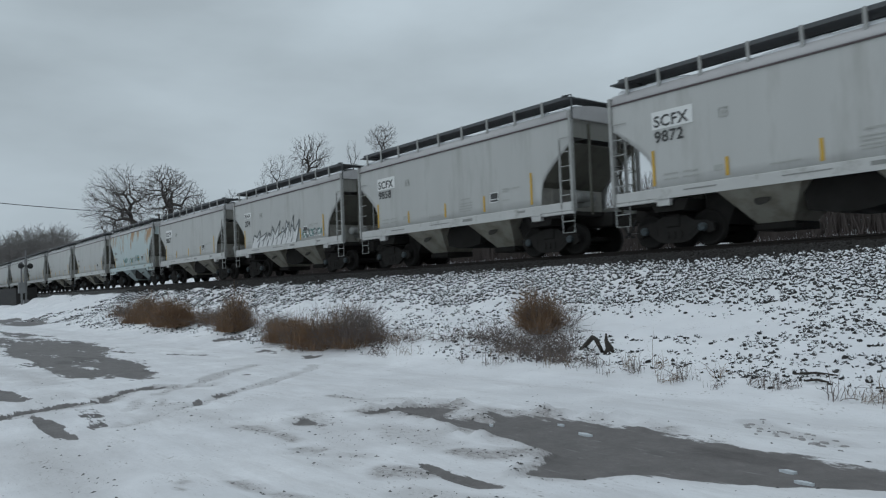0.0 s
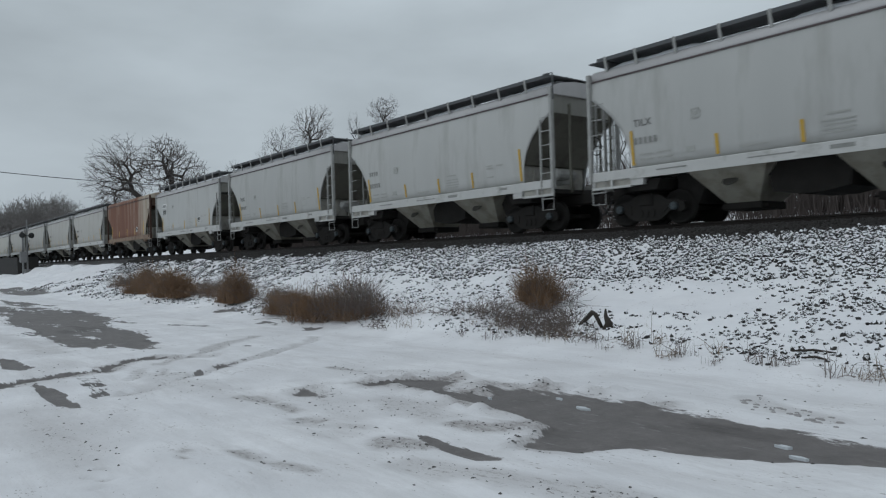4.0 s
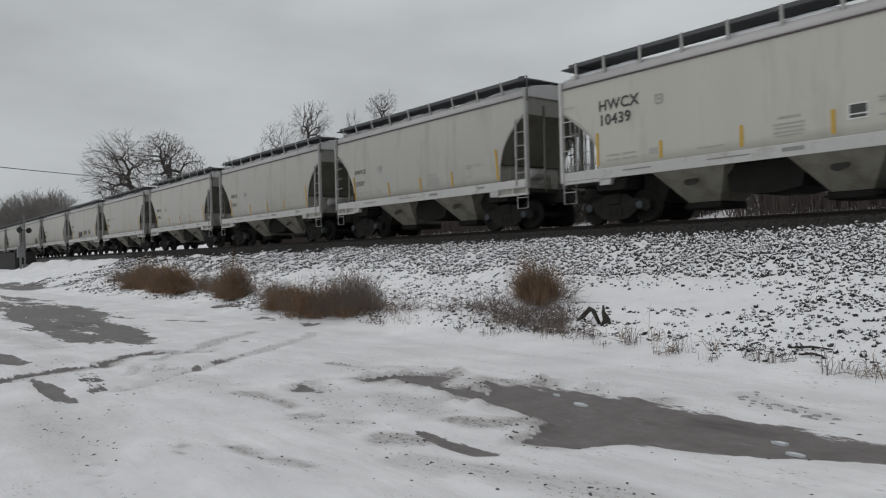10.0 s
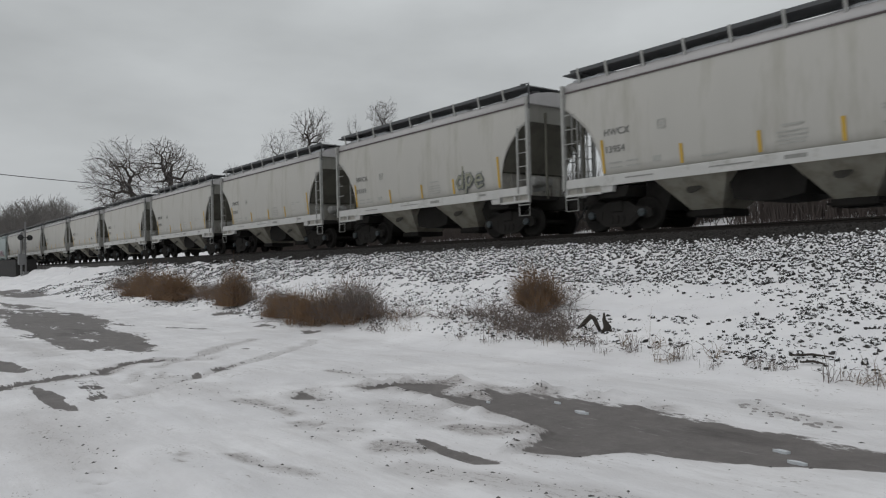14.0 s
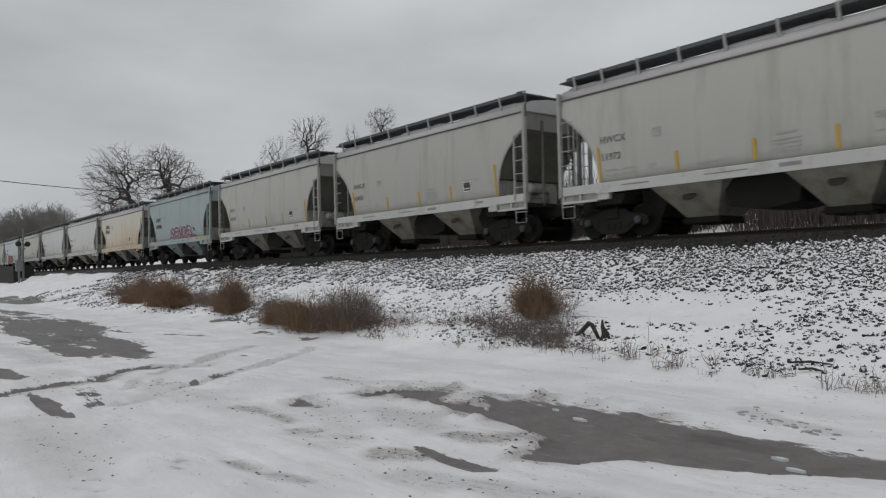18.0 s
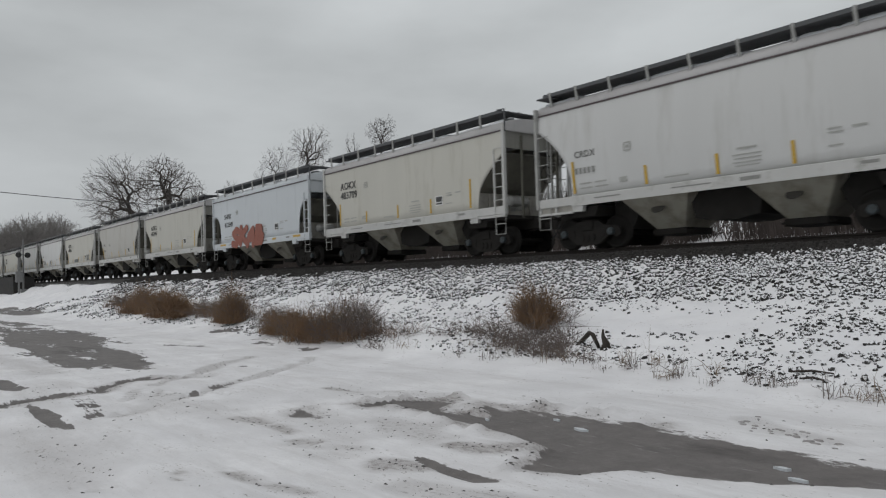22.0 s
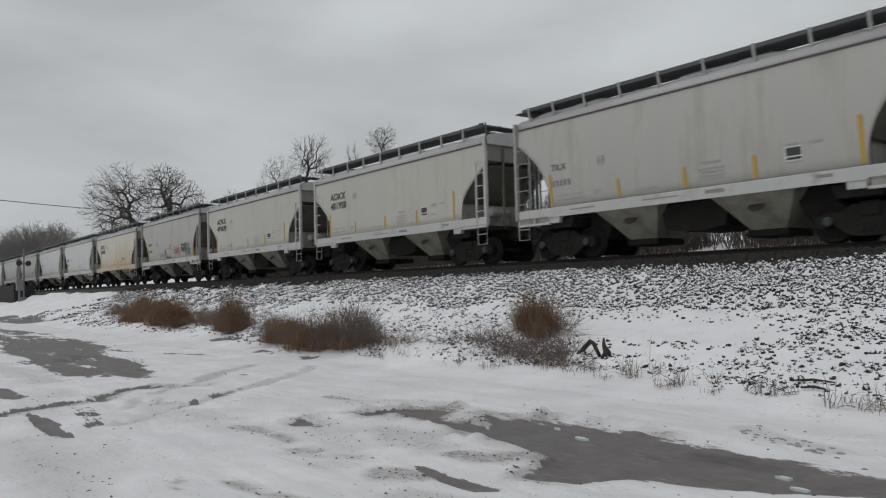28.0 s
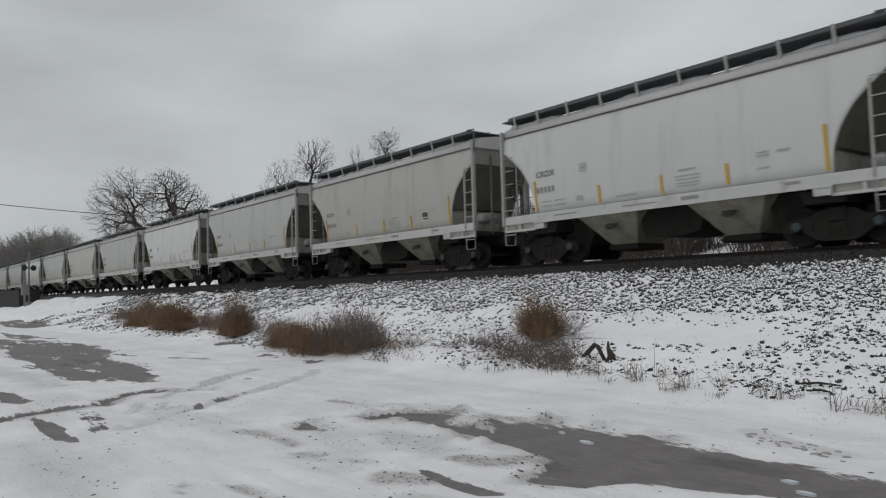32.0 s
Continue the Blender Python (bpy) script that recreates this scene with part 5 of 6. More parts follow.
def hopper_car(index, kind="curved", flat_marks=False, post_paint="", paint="grey", letters="", number="", place="low", boxed=False, panel=False, tag="", label="", white=False):
    car = thing("hopper_car", label or {"curved": "light grey two-bay covered hopper car with rounded end cut-outs", "angular": "pale grey two-bay covered hopper car with angular end cut-outs", "round": "pale covered hopper car"}[kind],
                "rail car", group="freight cars of the train")
    car.matrix_world = on_track(place_of(index))
    CARS.append((index, car))
    steel = {"rust": PAINT["rust_dark"], "blue": PAINT["blue"], "icy": PAINT["icy"], "cream": M_SILL}.get(paint, M_POST)
    side = cached(("side", kind, paint), lambda: side_mesh(kind, paint))
    part("side_sheet", side, car)
    part("side_sheet", side, car, rot=(0, 0, math.pi))
    part("roof", cached(("roof", kind, paint), lambda: roof_mesh(kind, paint)), car)
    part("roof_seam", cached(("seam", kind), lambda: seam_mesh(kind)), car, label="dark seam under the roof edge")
    if kind == "curved":
        for sx in (-1, 1):
            part("sill_pocket", cached("pocket", pocket_mesh), car, (sx * (HALF - 0.67), 0, 0), label="dull grey pocket plate")
    for a in (0, math.pi):
        part("end_wall", cached(("end", kind, paint), lambda: end_mesh(kind, paint)), car, rot=(0, 0, a))
        part("slope_sheet", cached(("slope", kind), lambda: slope_mesh(kind)), car, rot=(0, 0, a), label="grimy slope sheet with shade painted into its colour")
        part("bay_bulkhead", cached("bulkhead", bulkhead_mesh), car, rot=(0, 0, a), label="dusty grey bulkhead")
        for by in (-0.7, 0.7):
            part("end_brace", cached("brace", brace_mesh), car, (0, by, 0), (0, 0, a))
        part("brake_rigging", cached("gap_block", gap_block_mesh), car, rot=(0, 0, a))
        part("side_sill", cached(("sill", kind, paint), lambda: sill_mesh(kind, paint)), car, rot=(0, 0, a))
        part("coupler", cached("coupler", coupler_mesh), car, rot=(0, 0, a))
        part("brake_hose", cached("hose", brake_hose_mesh), car, rot=(0, 0, a))
        if kind != "bare":
            part("roof_walkway", cached(("walkway", kind), lambda: walkway_mesh(kind)), car, rot=(0, 0, a))
            part("end_walkway", cached(("crosswalk", kind), lambda: crosswalk_mesh(kind)), car, rot=(0, 0, a))
        part("end_ladder", cached("end_ladder", end_ladder_mesh), car, ((HALF + 0.03) * math.cos(a), -0.9 if a else 0.45, 0))
    if paint != "rust":
        part("roof_snow", cached(("roof_snow", index % 4, kind), lambda: roof_snow_mesh(index % 4, kind)), car, label="ridge of white snow on the roof")
        for x in (-5.2, -4.2, -3.0, -1.75, -0.5, 0.8, 2.1, 3.4, 4.6):
            part("walkway_bracket", cached(("bracket", kind), lambda: bracket_mesh(kind)), car, (x, 0, 0))
    for sx in (-1, 1):
        for sy in (-1, 1):
            a = 0 if sx * sy < 0 else math.pi
            flip = 0 if sx > 0 else math.pi
            part("corner_post", cached(("post", kind, steel.name), lambda: post_mesh(kind, steel)), car, (sx * HALF, sy * SIDE, 0), (0, 0, 0 if sy < 0 else math.pi))
            lx = sx * HALF if sx > 0 else sx * HALF + 0.48
            part("ladder", cached(("ladder", steel.name), lambda: ladder_mesh(steel)), car, (lx, sy * (SIDE + 0.01), 0))
            part("stirrup_step", cached("stirrup", stirrup_mesh), car, (lx, sy * SIDE, 0))
        part("hopper_bay", cached(("bay", paint), lambda: bay_mesh(paint if paint != "rust" else "beige")), car, (sx * 1.8, 0, 0))
        part("inspection_cover", cached("cover", hatch_disc), car, (sx * 1.8, -1.1, 0.975), (-0.76, 0, 0))
        part("discharge_gate", cached("gate", gate_mesh), car, (sx * 1.8, 0, 0))
        truck(car, sx * 4.27)
    part("centre_hood", cached("centre_fill", centre_block_mesh), car)
    part("centre_sill", cached("centre_sill", centre_sill_mesh), car)
    part("brake_reservoir", cached("reservoir", reservoir_mesh), car, (5.1, -0.35, 1.75))
    part("brake_wheel", cached("brake_wheel", brake_wheel_mesh), car, (HALF + 0.12, 0.3, 2.6))
    def decal(name, me, x, z, h=0.3, lift=0.0, upright=False, label=""):
        """Something flat on the side sheet, leaning with it; h is its height."""
        lean = math.atan((bulge(kind, z + h) - bulge(kind, z)) / h)
        y = -(bulge(kind, z) + 0.012 + lift + (0.054 * h * h / 4 if kind == "curved" else 0))
        return part(name, me, car, (x, y, z), ((math.pi / 2 if upright else 0) + lean, 0, 0), label)

    if flat_marks:
        for x, w in ((-4.75, 0.75), (-2.6, 0.35), (1.9, 0.4), (4.1, 0.75)):
            part("reflective_strip", cached(("flat_strip", w), lambda: Shape().box(0, w, -0.003, 0.003, 0, 0.1).mesh("reflective_strip", M_YELLOW)), car, (x, -(SIDE + 0.02), SILL + 0.04), label="yellow reflective strip")
    for x, h in () if flat_marks else ((-4.36, 0.92), (-1.9, 0.5), (0.15, 0.5), (2.0, 0.52), (4.33, 1.0)) if kind == "curved" else ((-4.45, 0.92), (-2.4, 0.45), (-0.2, 0.5), (1.86, 0.52), (4.05, 0.98)):
        decal("reflective_strip", cached(("strip", h), lambda: Shape().box(-0.045, 0.045, -0.003, 0.003, 0, h).mesh("reflective_strip", M_YELLOW)), x, SILL + 0.26, h, label="yellow reflective strip")
    mx, za, zb, size = MARK[place]
    ink = M_INK if place != "low" else M_FAINT
    if white:
        decal("white_plate", cached("small_plate", lambda: Shape().box(0, 0.82, -0.002, 0.002, 0, 0.29).mesh("white_plate", M_WHITE)), mx - 0.06, za + 0.02, lift=-0.004)
    if boxed:
        decal("white_plate", cached("plate", lambda: Shape().box(0, 1.2, -0.002, 0.002, 0, 0.46).mesh("white_plate", M_WHITE)), mx - 0.06, za - 0.06, lift=-0.004)
    if paint != "rust":
        if letters:
            decal("lettering", text_mesh(letters, size * (0.85 if white else 1.35), ink), mx, za + (0.06 if white else 0), upright=True, label="dark stencilled reporting mark")
        else:
            decal("stencil_block", cached(("bars_a", size), lambda: bars_mesh("stencil_block", [(k * size * 0.85, 0, size * 0.5, size * 0.9) for k in range(4)], M_BARS)), mx, za)["kind"] = "stuff"
        if number:
            decal("lettering", text_mesh(number, size * 1.35, ink), mx, zb, upright=True, label="dark stencilled car number")
        else:
            decal("stencil_block", cached(("bars_b", size), lambda: bars_mesh("stencil_block", [(k * size * 0.8, 0, size * 0.5, size * 0.9) for k in range(5)], M_BARS)), mx, zb)["kind"] = "stuff"
        decal("data_block", cached("data_a", lambda: bars_mesh("data_block", [(0, 0, 0.42, 0.04), (0.55, 0, 0.45, 0.04), (0, 0.13, 0.42, 0.04), (0.55, 0.13, 0.4, 0.04)], M_GHOST)), -4.15, 1.7)["kind"] = "stuff"
        decal("data_plate", cached("data_p", lambda: Shape().box(0, 0.24, -0.003, 0.003, 0, 0.14).mesh("data_plate", M_GHOST)), -2.75, 1.74)
        decal("data_block", cached("data_b", lambda: bars_mesh("data_block", [(0.12, 0.4, 0.5, 0.045), (0, 0.26, 0.72, 0.028), (0.03, 0.17, 0.68, 0.028), (0, 0.08, 0.7, 0.028), (0.05, 0.0, 0.6, 0.028)], M_GHOST)), 0.55, 1.7)["kind"] = "stuff"
        decal("data_line", cached("data_l", lambda: Shape().box(0, 0.7, -0.003, 0.003, 0, 0.035).mesh("data_line", M_GHOST)), -1.55 + (index % 3) * 0.2, 1.68)
        decal("data_block", cached("data_c", lambda: bars_mesh("data_block", [(0, 0.0, 0.3, 0.03), (0, 0.28, 0.32, 0.03), (0, 0.36, 0.3, 0.03), (0.5, 0.33, 0.3, 0.05)], M_GHOST)), 2.75, 1.85)["kind"] = "stuff"
        decal("route_plate", cached("data_r", lambda: bars_mesh("route_plate", [(0, 0, 0.24, 0.03), (0, 0.21, 0.24, 0.03), (0, 0.03, 0.03, 0.18), (0.21, 0.03, 0.03, 0.18), (0.07, 0.08, 0.1, 0.08)], M_GHOST)), -2.55, 2.55 if place == "low" else 3.0)["kind"] = "stuff"
        # stencils on the sill
        part("sill_stencil", cached("sill_marks", lambda: bars_mesh("sill_stencil", [(-3.6, 0, 0.9, 0.035), (-1.1, 0.0, 1.1, 0.03), (0.75, -0.03, 0.5, 0.09), (3.4, 0, 0.35, 0.07)], M_BARS)), car, (0, -(SIDE + 0.02), SILL + 0.05))["kind"] = "stuff"
    if panel:
        board = decal("inspection_board", cached("board", lambda: Shape().box(0, 0.40, -0.004, 0.0, 0, 0.33).mesh("inspection_board", M_WHITE)), 2.72 if kind == "curved" else 2.16, 1.84, label="white-framed black inspection board")
        part("board_face", cached("board_face", lambda: bars_mesh("board_face", [(0.03, 0.12, 0.34, 0.185), (0.03, 0.03, 0.34, 0.06)], M_INK)), board, (0, -0.005, 0))
    if tag:
        graffiti(car, kind, tag)
    return car


AN = "angular"
SPECS = {
    -4: dict(), -3: dict(kind=AN, paint="grey"),
    -2: dict(kind=AN, letters="SCFX", number="9872", place="high", boxed=True, panel=True, label="pale grey covered hopper car with a boxed reporting mark"),
    -1: dict(kind=AN, letters="SCFX", number="9858", place="high", boxed=True, panel=True, label="pale grey covered hopper car with a boxed reporting mark"),
    0: dict(kind=AN, letters="BLHX", number="274", place="high", white=True, panel=True, tag="wild", label="grey covered hopper car with sprawling spray-painted lettering"),
    1: dict(kind=AN, letters="SCFX", number="9857", place="high", boxed=True, panel=True, label="pale grey covered hopper car with a boxed reporting mark"),
    2: dict(paint="rusty_blue", panel=True, tag="teal", label="pale blue covered hopper car with rust runs and faded paint"),
    3: dict(letters="TILX", panel=True), 4: dict(letters="TILX", panel=True), 5: dict(), 6: dict(letters="TILX"),
    7: dict(kind=AN, letters="BLHX", number="219", place="high", panel=True, white=True),
    8: dict(kind="bare", paint="rust", panel=True, label="rust-brown covered hopper car with a weathered patchy side"),
    9: dict(paint="beige", letters="HWCX", number="13584"), 10: dict(paint="beige", letters="HWCX", number="14140"), 11: dict(paint="beige", letters="HWCX", number="13426"), 12: dict(paint="beige", letters="HWCX", number="10653"),
    13: dict(kind=AN, paint="cream", letters="HWCX", number="10439", place="high", panel=True, label="cream covered hopper car with smudged paint"),
    14: dict(letters="HWCX", number="13587", paint="beige"), 15: dict(letters="HWCX", number="13962", paint="beige"), 16: dict(letters="HWCX", number="11736", paint="beige"), 17: dict(letters="HWCX", number="13941", paint="beige"),
    18: dict(letters="HWCX", number="14486", paint="beige", tag="blobs", label="beige covered hopper car with black painted-out patches"),
    19: dict(letters="HWCX", number="13954", paint="beige"), 20: dict(letters="HWCX", paint="beige", tag="outline", label="beige covered hopper car with grey outlined spray paint"),
    21: dict(letters="HWCX", paint="beige"), 22: dict(letters="HWCX", paint="beige"), 23: dict(letters="HWCX", paint="beige"), 24: dict(letters="HWCX", paint="beige", panel=True),
    25: dict(letters="HWCX", number="11972", paint="beige"), 26: dict(letters="HWCX", number="10603", paint="beige", panel=True), 27: dict(paint="beige", panel=True),
    28: dict(flat_marks=True, paint="blue", letters="FURX", number="808364", place="mid", panel=True, tag="maroon", label="blue-grey covered hopper car with maroon and white spray paint"),
    29: dict(kind=AN, paint="tan", letters="AOKX", number="495541", place="high", panel=True, label="cream covered hopper car stained tan along its lower side"),
    30: dict(paint="pale", letters="CRDX", number="23320"), 31: dict(paint="pale", letters="CRDX"),
    32: dict(kind=AN, paint="cream", letters="AOKX", number="483709", place="high", panel=True, label="cream covered hopper car with black stencilled marks"),
    33: dict(kind="round", paint="icy", flat_marks=True, letters="SHPX", number="433549", place="mid", panel=True, tag="letters_red", label="icy white covered hopper car with large red-brown spray-painted letters"),
    34: dict(kind=AN, paint="cream", letters="AOKX", number="483941", place="high", panel=True, label="cream covered hopper car with black stencilled marks"),
    35: dict(paint="beige", letters="TILX", panel=True),
    36: dict(kind=AN, paint="cream", letters="AOKX", number="483916", place="high", panel=True, tag="small_dark", label="streaked cream covered hopper car with small dark scrawls"),
    37: dict(paint="pale", tag="scrawl", label="pale covered hopper car with thin black scrawls"), 38: dict(paint="grey"),
    39: dict(kind=AN, paint="cream", letters="AOKX", number="481659", place="high", panel=True, label="cream covered hopper car with black stencilled marks"),
    40: dict(paint="beige", letters="TILX", panel=True),
    41: dict(kind=AN, paint="cream", letters="AOKX", number="481958", place="high", panel=True, label="cream covered hopper car with black stencilled marks"),
    42: dict(kind=AN, paint="cream", letters="AOKX", number="499879", place="high", panel=True, label="cream covered hopper car with black stencilled marks"),
    43: dict(paint="beige", letters="SOXX", panel=True, tag="colours", label="beige covered hopper car with small colourful spray paint"),
    44: dict(kind=AN, paint="tan", letters="AOKX", number="495520", place="high", panel=True, label="cream covered hopper car stained tan in streaks"),
    45: dict(paint="pale", letters="CRDX"), 46: dict(paint="pale", letters="CRDX"), 47: dict(paint="beige", panel=True),
}
for i in range(-4, 59):
    hopper_car(i, **SPECS.get(i, dict(paint=("grey", "pale", "grey", "beige")[i % 4])))


# ---- trees, brush and weeds ----
def tree_shapes(seed, fork, trunk_r, centre, radii, n, tip=0.014, sway=0.16):
    """Bare winter tree: (trunk and limbs, twigs). Limbs divide again and again to reach n twig ends spread through a rounded crown."""
    g = np.random.default_rng(seed)
    wood, twigs = Shape(), Shape()
    d = g.normal(size=(n, 3))
    d /= np.linalg.norm(d, axis=1)[:, None]
    # lobes make the outline uneven
    lobes = g.normal(size=(7, 3))
    lobes /= np.linalg.norm(lobes, axis=1)[:, None]
    reach = 0.72 + 0.3 * np.clip((d @ lobes.T).max(1), 0, 1) ** 3
    ends = np.array(centre) + d * reach[:, None] * (g.random(n) ** 0.4)[:, None] * np.array(radii)
    ends = ends[ends[:, 2] > fork * 0.8]

    def limb(p, way, pts):
        size = len(pts)
        rad = max(tip, trunk_r * (size / n) ** 0.48)
        aim = pts.mean(0)
        dist = float(np.linalg.norm(aim - p))
        f = 1.0 if size == 1 else g.uniform(0.3, 0.5)
        end = p + (aim - p) * f + g.normal(size=3) * 0.05 * dist * (size > 1)
        length = float(np.linalg.norm(end - p))
        # leave the parent along its own way, then bend to the aim
        mid1 = p + way * length * 0.33 + g.normal(size=3) * sway * 0.25 * length
        mid2 = p + (end - p) * 0.68 + way * length * 0.08 + g.normal(size=3) * sway * 0.3 * length
        last = max(tip * 0.8, rad * 0.8)
        (wood if rad > trunk_r * 0.2 else twigs).tube([p, mid1, mid2, end], [rad, rad * 0.93, rad * 0.86, last], 6 if rad > trunk_r * 0.2 else 3, cap=False)
        if size == 1:
            return
        out = (end - mid2) / (np.linalg.norm(end - mid2) + 1e-9)
        axis = g.normal(size=3)
        axis -= out * (axis @ out)
        order = np.argsort((pts - end) @ axis)
        cut = max(1, min(size - 1, int(size * g.uniform(0.3, 0.7))))
        for part_of in (order[:cut], order[cut:]):
            to = pts[part_of].mean(0) - end
            to /= np.linalg.norm(to) + 1e-9
            nd = out * 0.55 + to * 0.6 + np.array((0, 0, 0.12))
            limb(end, nd / np.linalg.norm(nd), pts[part_of])

    top = np.array((centre[0] * 0.15, centre[1] * 0.15, fork))
    wood.tube([(0, 0, -0.4), (0.02, 0.01, fork * 0.5), tuple(top)], [trunk_r * 1.3, trunk_r * 1.08, trunk_r], 8, cap=False)
    limb(top, np.array((0.0, 0.0, 1.0)), ends)
    return wood, twigs


def tree(x, y, fork, trunk_r, seed, label, centre, radii, n, **kw):
    """centre and radii describe the crown, measured from the foot of the trunk."""
    wood, twigs = tree_shapes(seed, fork, trunk_r, centre, radii, n, **kw)
    base = thing("bare_tree", label, "tree", (x, y, ground_z(x, y)), group="bare trees behind the track")
    part("trunk", wood.mesh("trunk", M_BARK, True), base)
    part("crown", twigs.mesh("crown", M_TWIG), base)["kind"] = "stuff"
    return base


BARE = "leafless grey-brown tree on the snow beyond the track"
tree(-110, 33, 7.6, 0.48, 3, "large leafless tree leaning out in a broad rounded crown", (-0.7, -2.9, 11.3), (6.4, 6.4, 6.6), 1500, tip=0.011)
tree(-98.5, 32.5, 7.4, 0.48, 8, "large leafless tree with forked limbs in a domed crown", (0.6, 0.3, 11.3), (4.9, 4.9, 4.7), 1300, tip=0.011)
tree(-88, 32.5, 7.0, 0.13, 21, "slender leafless tree with few thin twigs", (0.4, 0.3, 9.0), (1.9, 1.9, 2.4), 110, tip=0.01)
tree(-126, 33, 6.0, 0.2, 23, "leafless tree with drooping twigs beyond the track", (0, 0, 9.4), (3.8, 3.8, 4.8), 400, tip=0.012)
tree(-58.8, 32, 7.4, 0.17, 12, BARE, (0.2, 0.45, 10.4), (2.3, 2.3, 2.9), 800, tip=0.007)
tree(-62.4, 31.5, 6.6, 0.09, 13, BARE, (0.1, -0.5, 9.2), (2.0, 2.0, 2.3), 420, tip=0.007)
tree(-46.7, 32, 7.4, 0.09, 16, BARE, (0, 0, 9.7), (1.5, 1.5, 1.7), 460, tip=0.007)
tree(-50.6, 32, 7.0, 0.05, 18, BARE, (0, -0.2, 9.4), (0.95, 0.95, 1.5), 60, tip=0.006)
tree(-68.0, 32, 6.6, 0.06, 19, BARE, (0, 0, 8.5), (1.0, 1.0, 1.6), 110, tip=0.007)
tree(-75.7, 32, 6.4, 0.06, 20, BARE, (0, 0, 8.3), (1.2, 1.2, 1.6), 110, tip=0.007)
for k, (tx, ty, th) in enumerate(((-12, 31, 9), (-9.5, 34, 10), (-7.5, 30, 8.5), (-5, 33, 10), (-3, 31, 9), (-0.5, 34, 9.5), (2, 31, 9), (4.5, 33, 9), (-16, 34, 8), (7, 32, 9), (-14, 31, 10), (-10.8, 32, 9.5), (-13, 35, 11), (-18.5, 33, 9), (-21, 34, 8), (-25, 33, 8.5))):
    tree(tx, ty, th * 0.3, 0.05, 40 + k, "slender leafless tree close behind the track", (0, 0, th * 0.48), (0.95, 0.95, th * 0.26), 46, tip=0.006)


def far_wood():
    """A dense line of bare woods far down the track."""
    r = random.Random(77)
    wood = Shape()
    protos = [tree_shapes(500 + k, 4.0, 0.28, (0, 0, 9), (4.8, 4.8, 5.2), 260, tip=0.03) for k in range(5)]
    protos = [(np.array(a.v + b.v), a.f + [tuple(i + len(a.v) for i in q) for q in b.f]) for a, b in protos]
    protos = [(v / v[:, 2].max(), f) for v, f in protos]
    for k in range(60):
        v, f = protos[k % 5]
        ry = r.uniform(30, 44)
        ratio = r.uniform(4.65, 9.0)
        rx = -ry * ratio
        h = ry * float(np.interp(ratio, [4.65, 5.0, 5.8, 7.2, 9], [0.36, 0.47, 0.54, 0.57, 0.57])) * r.uniform(0.7, 1.05) - 2.0
        a = r.uniform(0, 6.28)
        z = ground_z(rx, ry)
        m = np.array([[math.cos(a), -math.sin(a), 0], [math.sin(a), math.cos(a), 0], [0, 0, 1]])
        wood.add((v @ m.T * h + np.array([rx, ry, z])).tolist(), f)
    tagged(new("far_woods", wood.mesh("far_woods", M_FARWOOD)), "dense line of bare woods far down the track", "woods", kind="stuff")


far_wood()


def brush_line():
    """Dense leafless brush on the snow bank beyond the track, with a few openings."""
    r = random.Random(31)
    s = Shape()
    g = np.random.default_rng(31)
    xs, ys = g.uniform(-70, 14, 24000), g.uniform(27.4, 31.5, 24000)
    for x, y, z in zip(xs, ys, heights(xs, ys)):
        if -24.6 < x < -22.8 or -17.8 < x < -16.0:
            if r.random() < 0.93:
                continue
        h = r.uniform(0.8, 3.6)
        dx, dy = r.gauss(0, 0.8), r.uniform(-0.3, 0.3)
        q = r.uniform(0.006, 0.02)
        s.tube([(x, y, z - 0.1), (x + dx * 0.4, y + dy, z + h * 0.6), (x + dx, y + dy * 1.4, z + h)], [q, q * 0.8, q * 0.3], 3, cap=False)
    tagged(new("brush", s.mesh("brush", M_BRUSH)), "dense leafless brush on the snow beyond the track", "brush", kind="stuff")


brush_line()


def clump_mesh(seed, n, rx, ry, h, material, width=0.006, lean=0.5, droop=0.15):
    """Dry stems rising out of one tuft, uneven in height and bent every way."""
    r = random.Random(seed)
    s = Shape()
    tufts = [(r.uniform(-0.85, 0.85), r.uniform(-0.85, 0.85), r.uniform(0.55, 1.1)) for _ in range(max(3, int(rx * 16)))]
    for _ in range(n):
        tx, ty, th = r.choice(tufts)
        bx, by = rx * (tx + r.gauss(0, 0.2)), ry * (ty + r.gauss(0, 0.2))
        a, tilt = r.uniform(0, 6.283), abs(r.gauss(0, 0.42 + 0.3 * lean))
        hh = h * th * (r.uniform(0.35, 0.95) if r.random() < 0.9 else r.uniform(0.9, 1.25)) * (1 - 0.3 * min(1, tx * tx + ty * ty))
        lx, ly, up = hh * math.sin(tilt) * math.cos(a), hh * math.sin(tilt) * math.sin(a), hh * math.cos(min(tilt, 1.3))
        mid = (bx + lx * 0.42, by + ly * 0.42, up * 0.6)
        tip = (bx + lx * 1.05, by + ly * 1.05, up * (1 - droop * r.random()))
        b = r.uniform(0, 3.14)
        k = width * r.uniform(0.5, 1.2)
        wx, wy = math.cos(b) * k, math.sin(b) * k
        s.add([(bx - wx, by - wy, -0.04), (bx + wx, by + wy, -0.04), (mid[0] + wx * 0.8, mid[1] + wy * 0.8, mid[2]), (mid[0] - wx * 0.8, mid[1] - wy * 0.8, mid[2]), tip], [(0, 1, 2, 3), (3, 2, 4)])
    return s.mesh("stems", material)


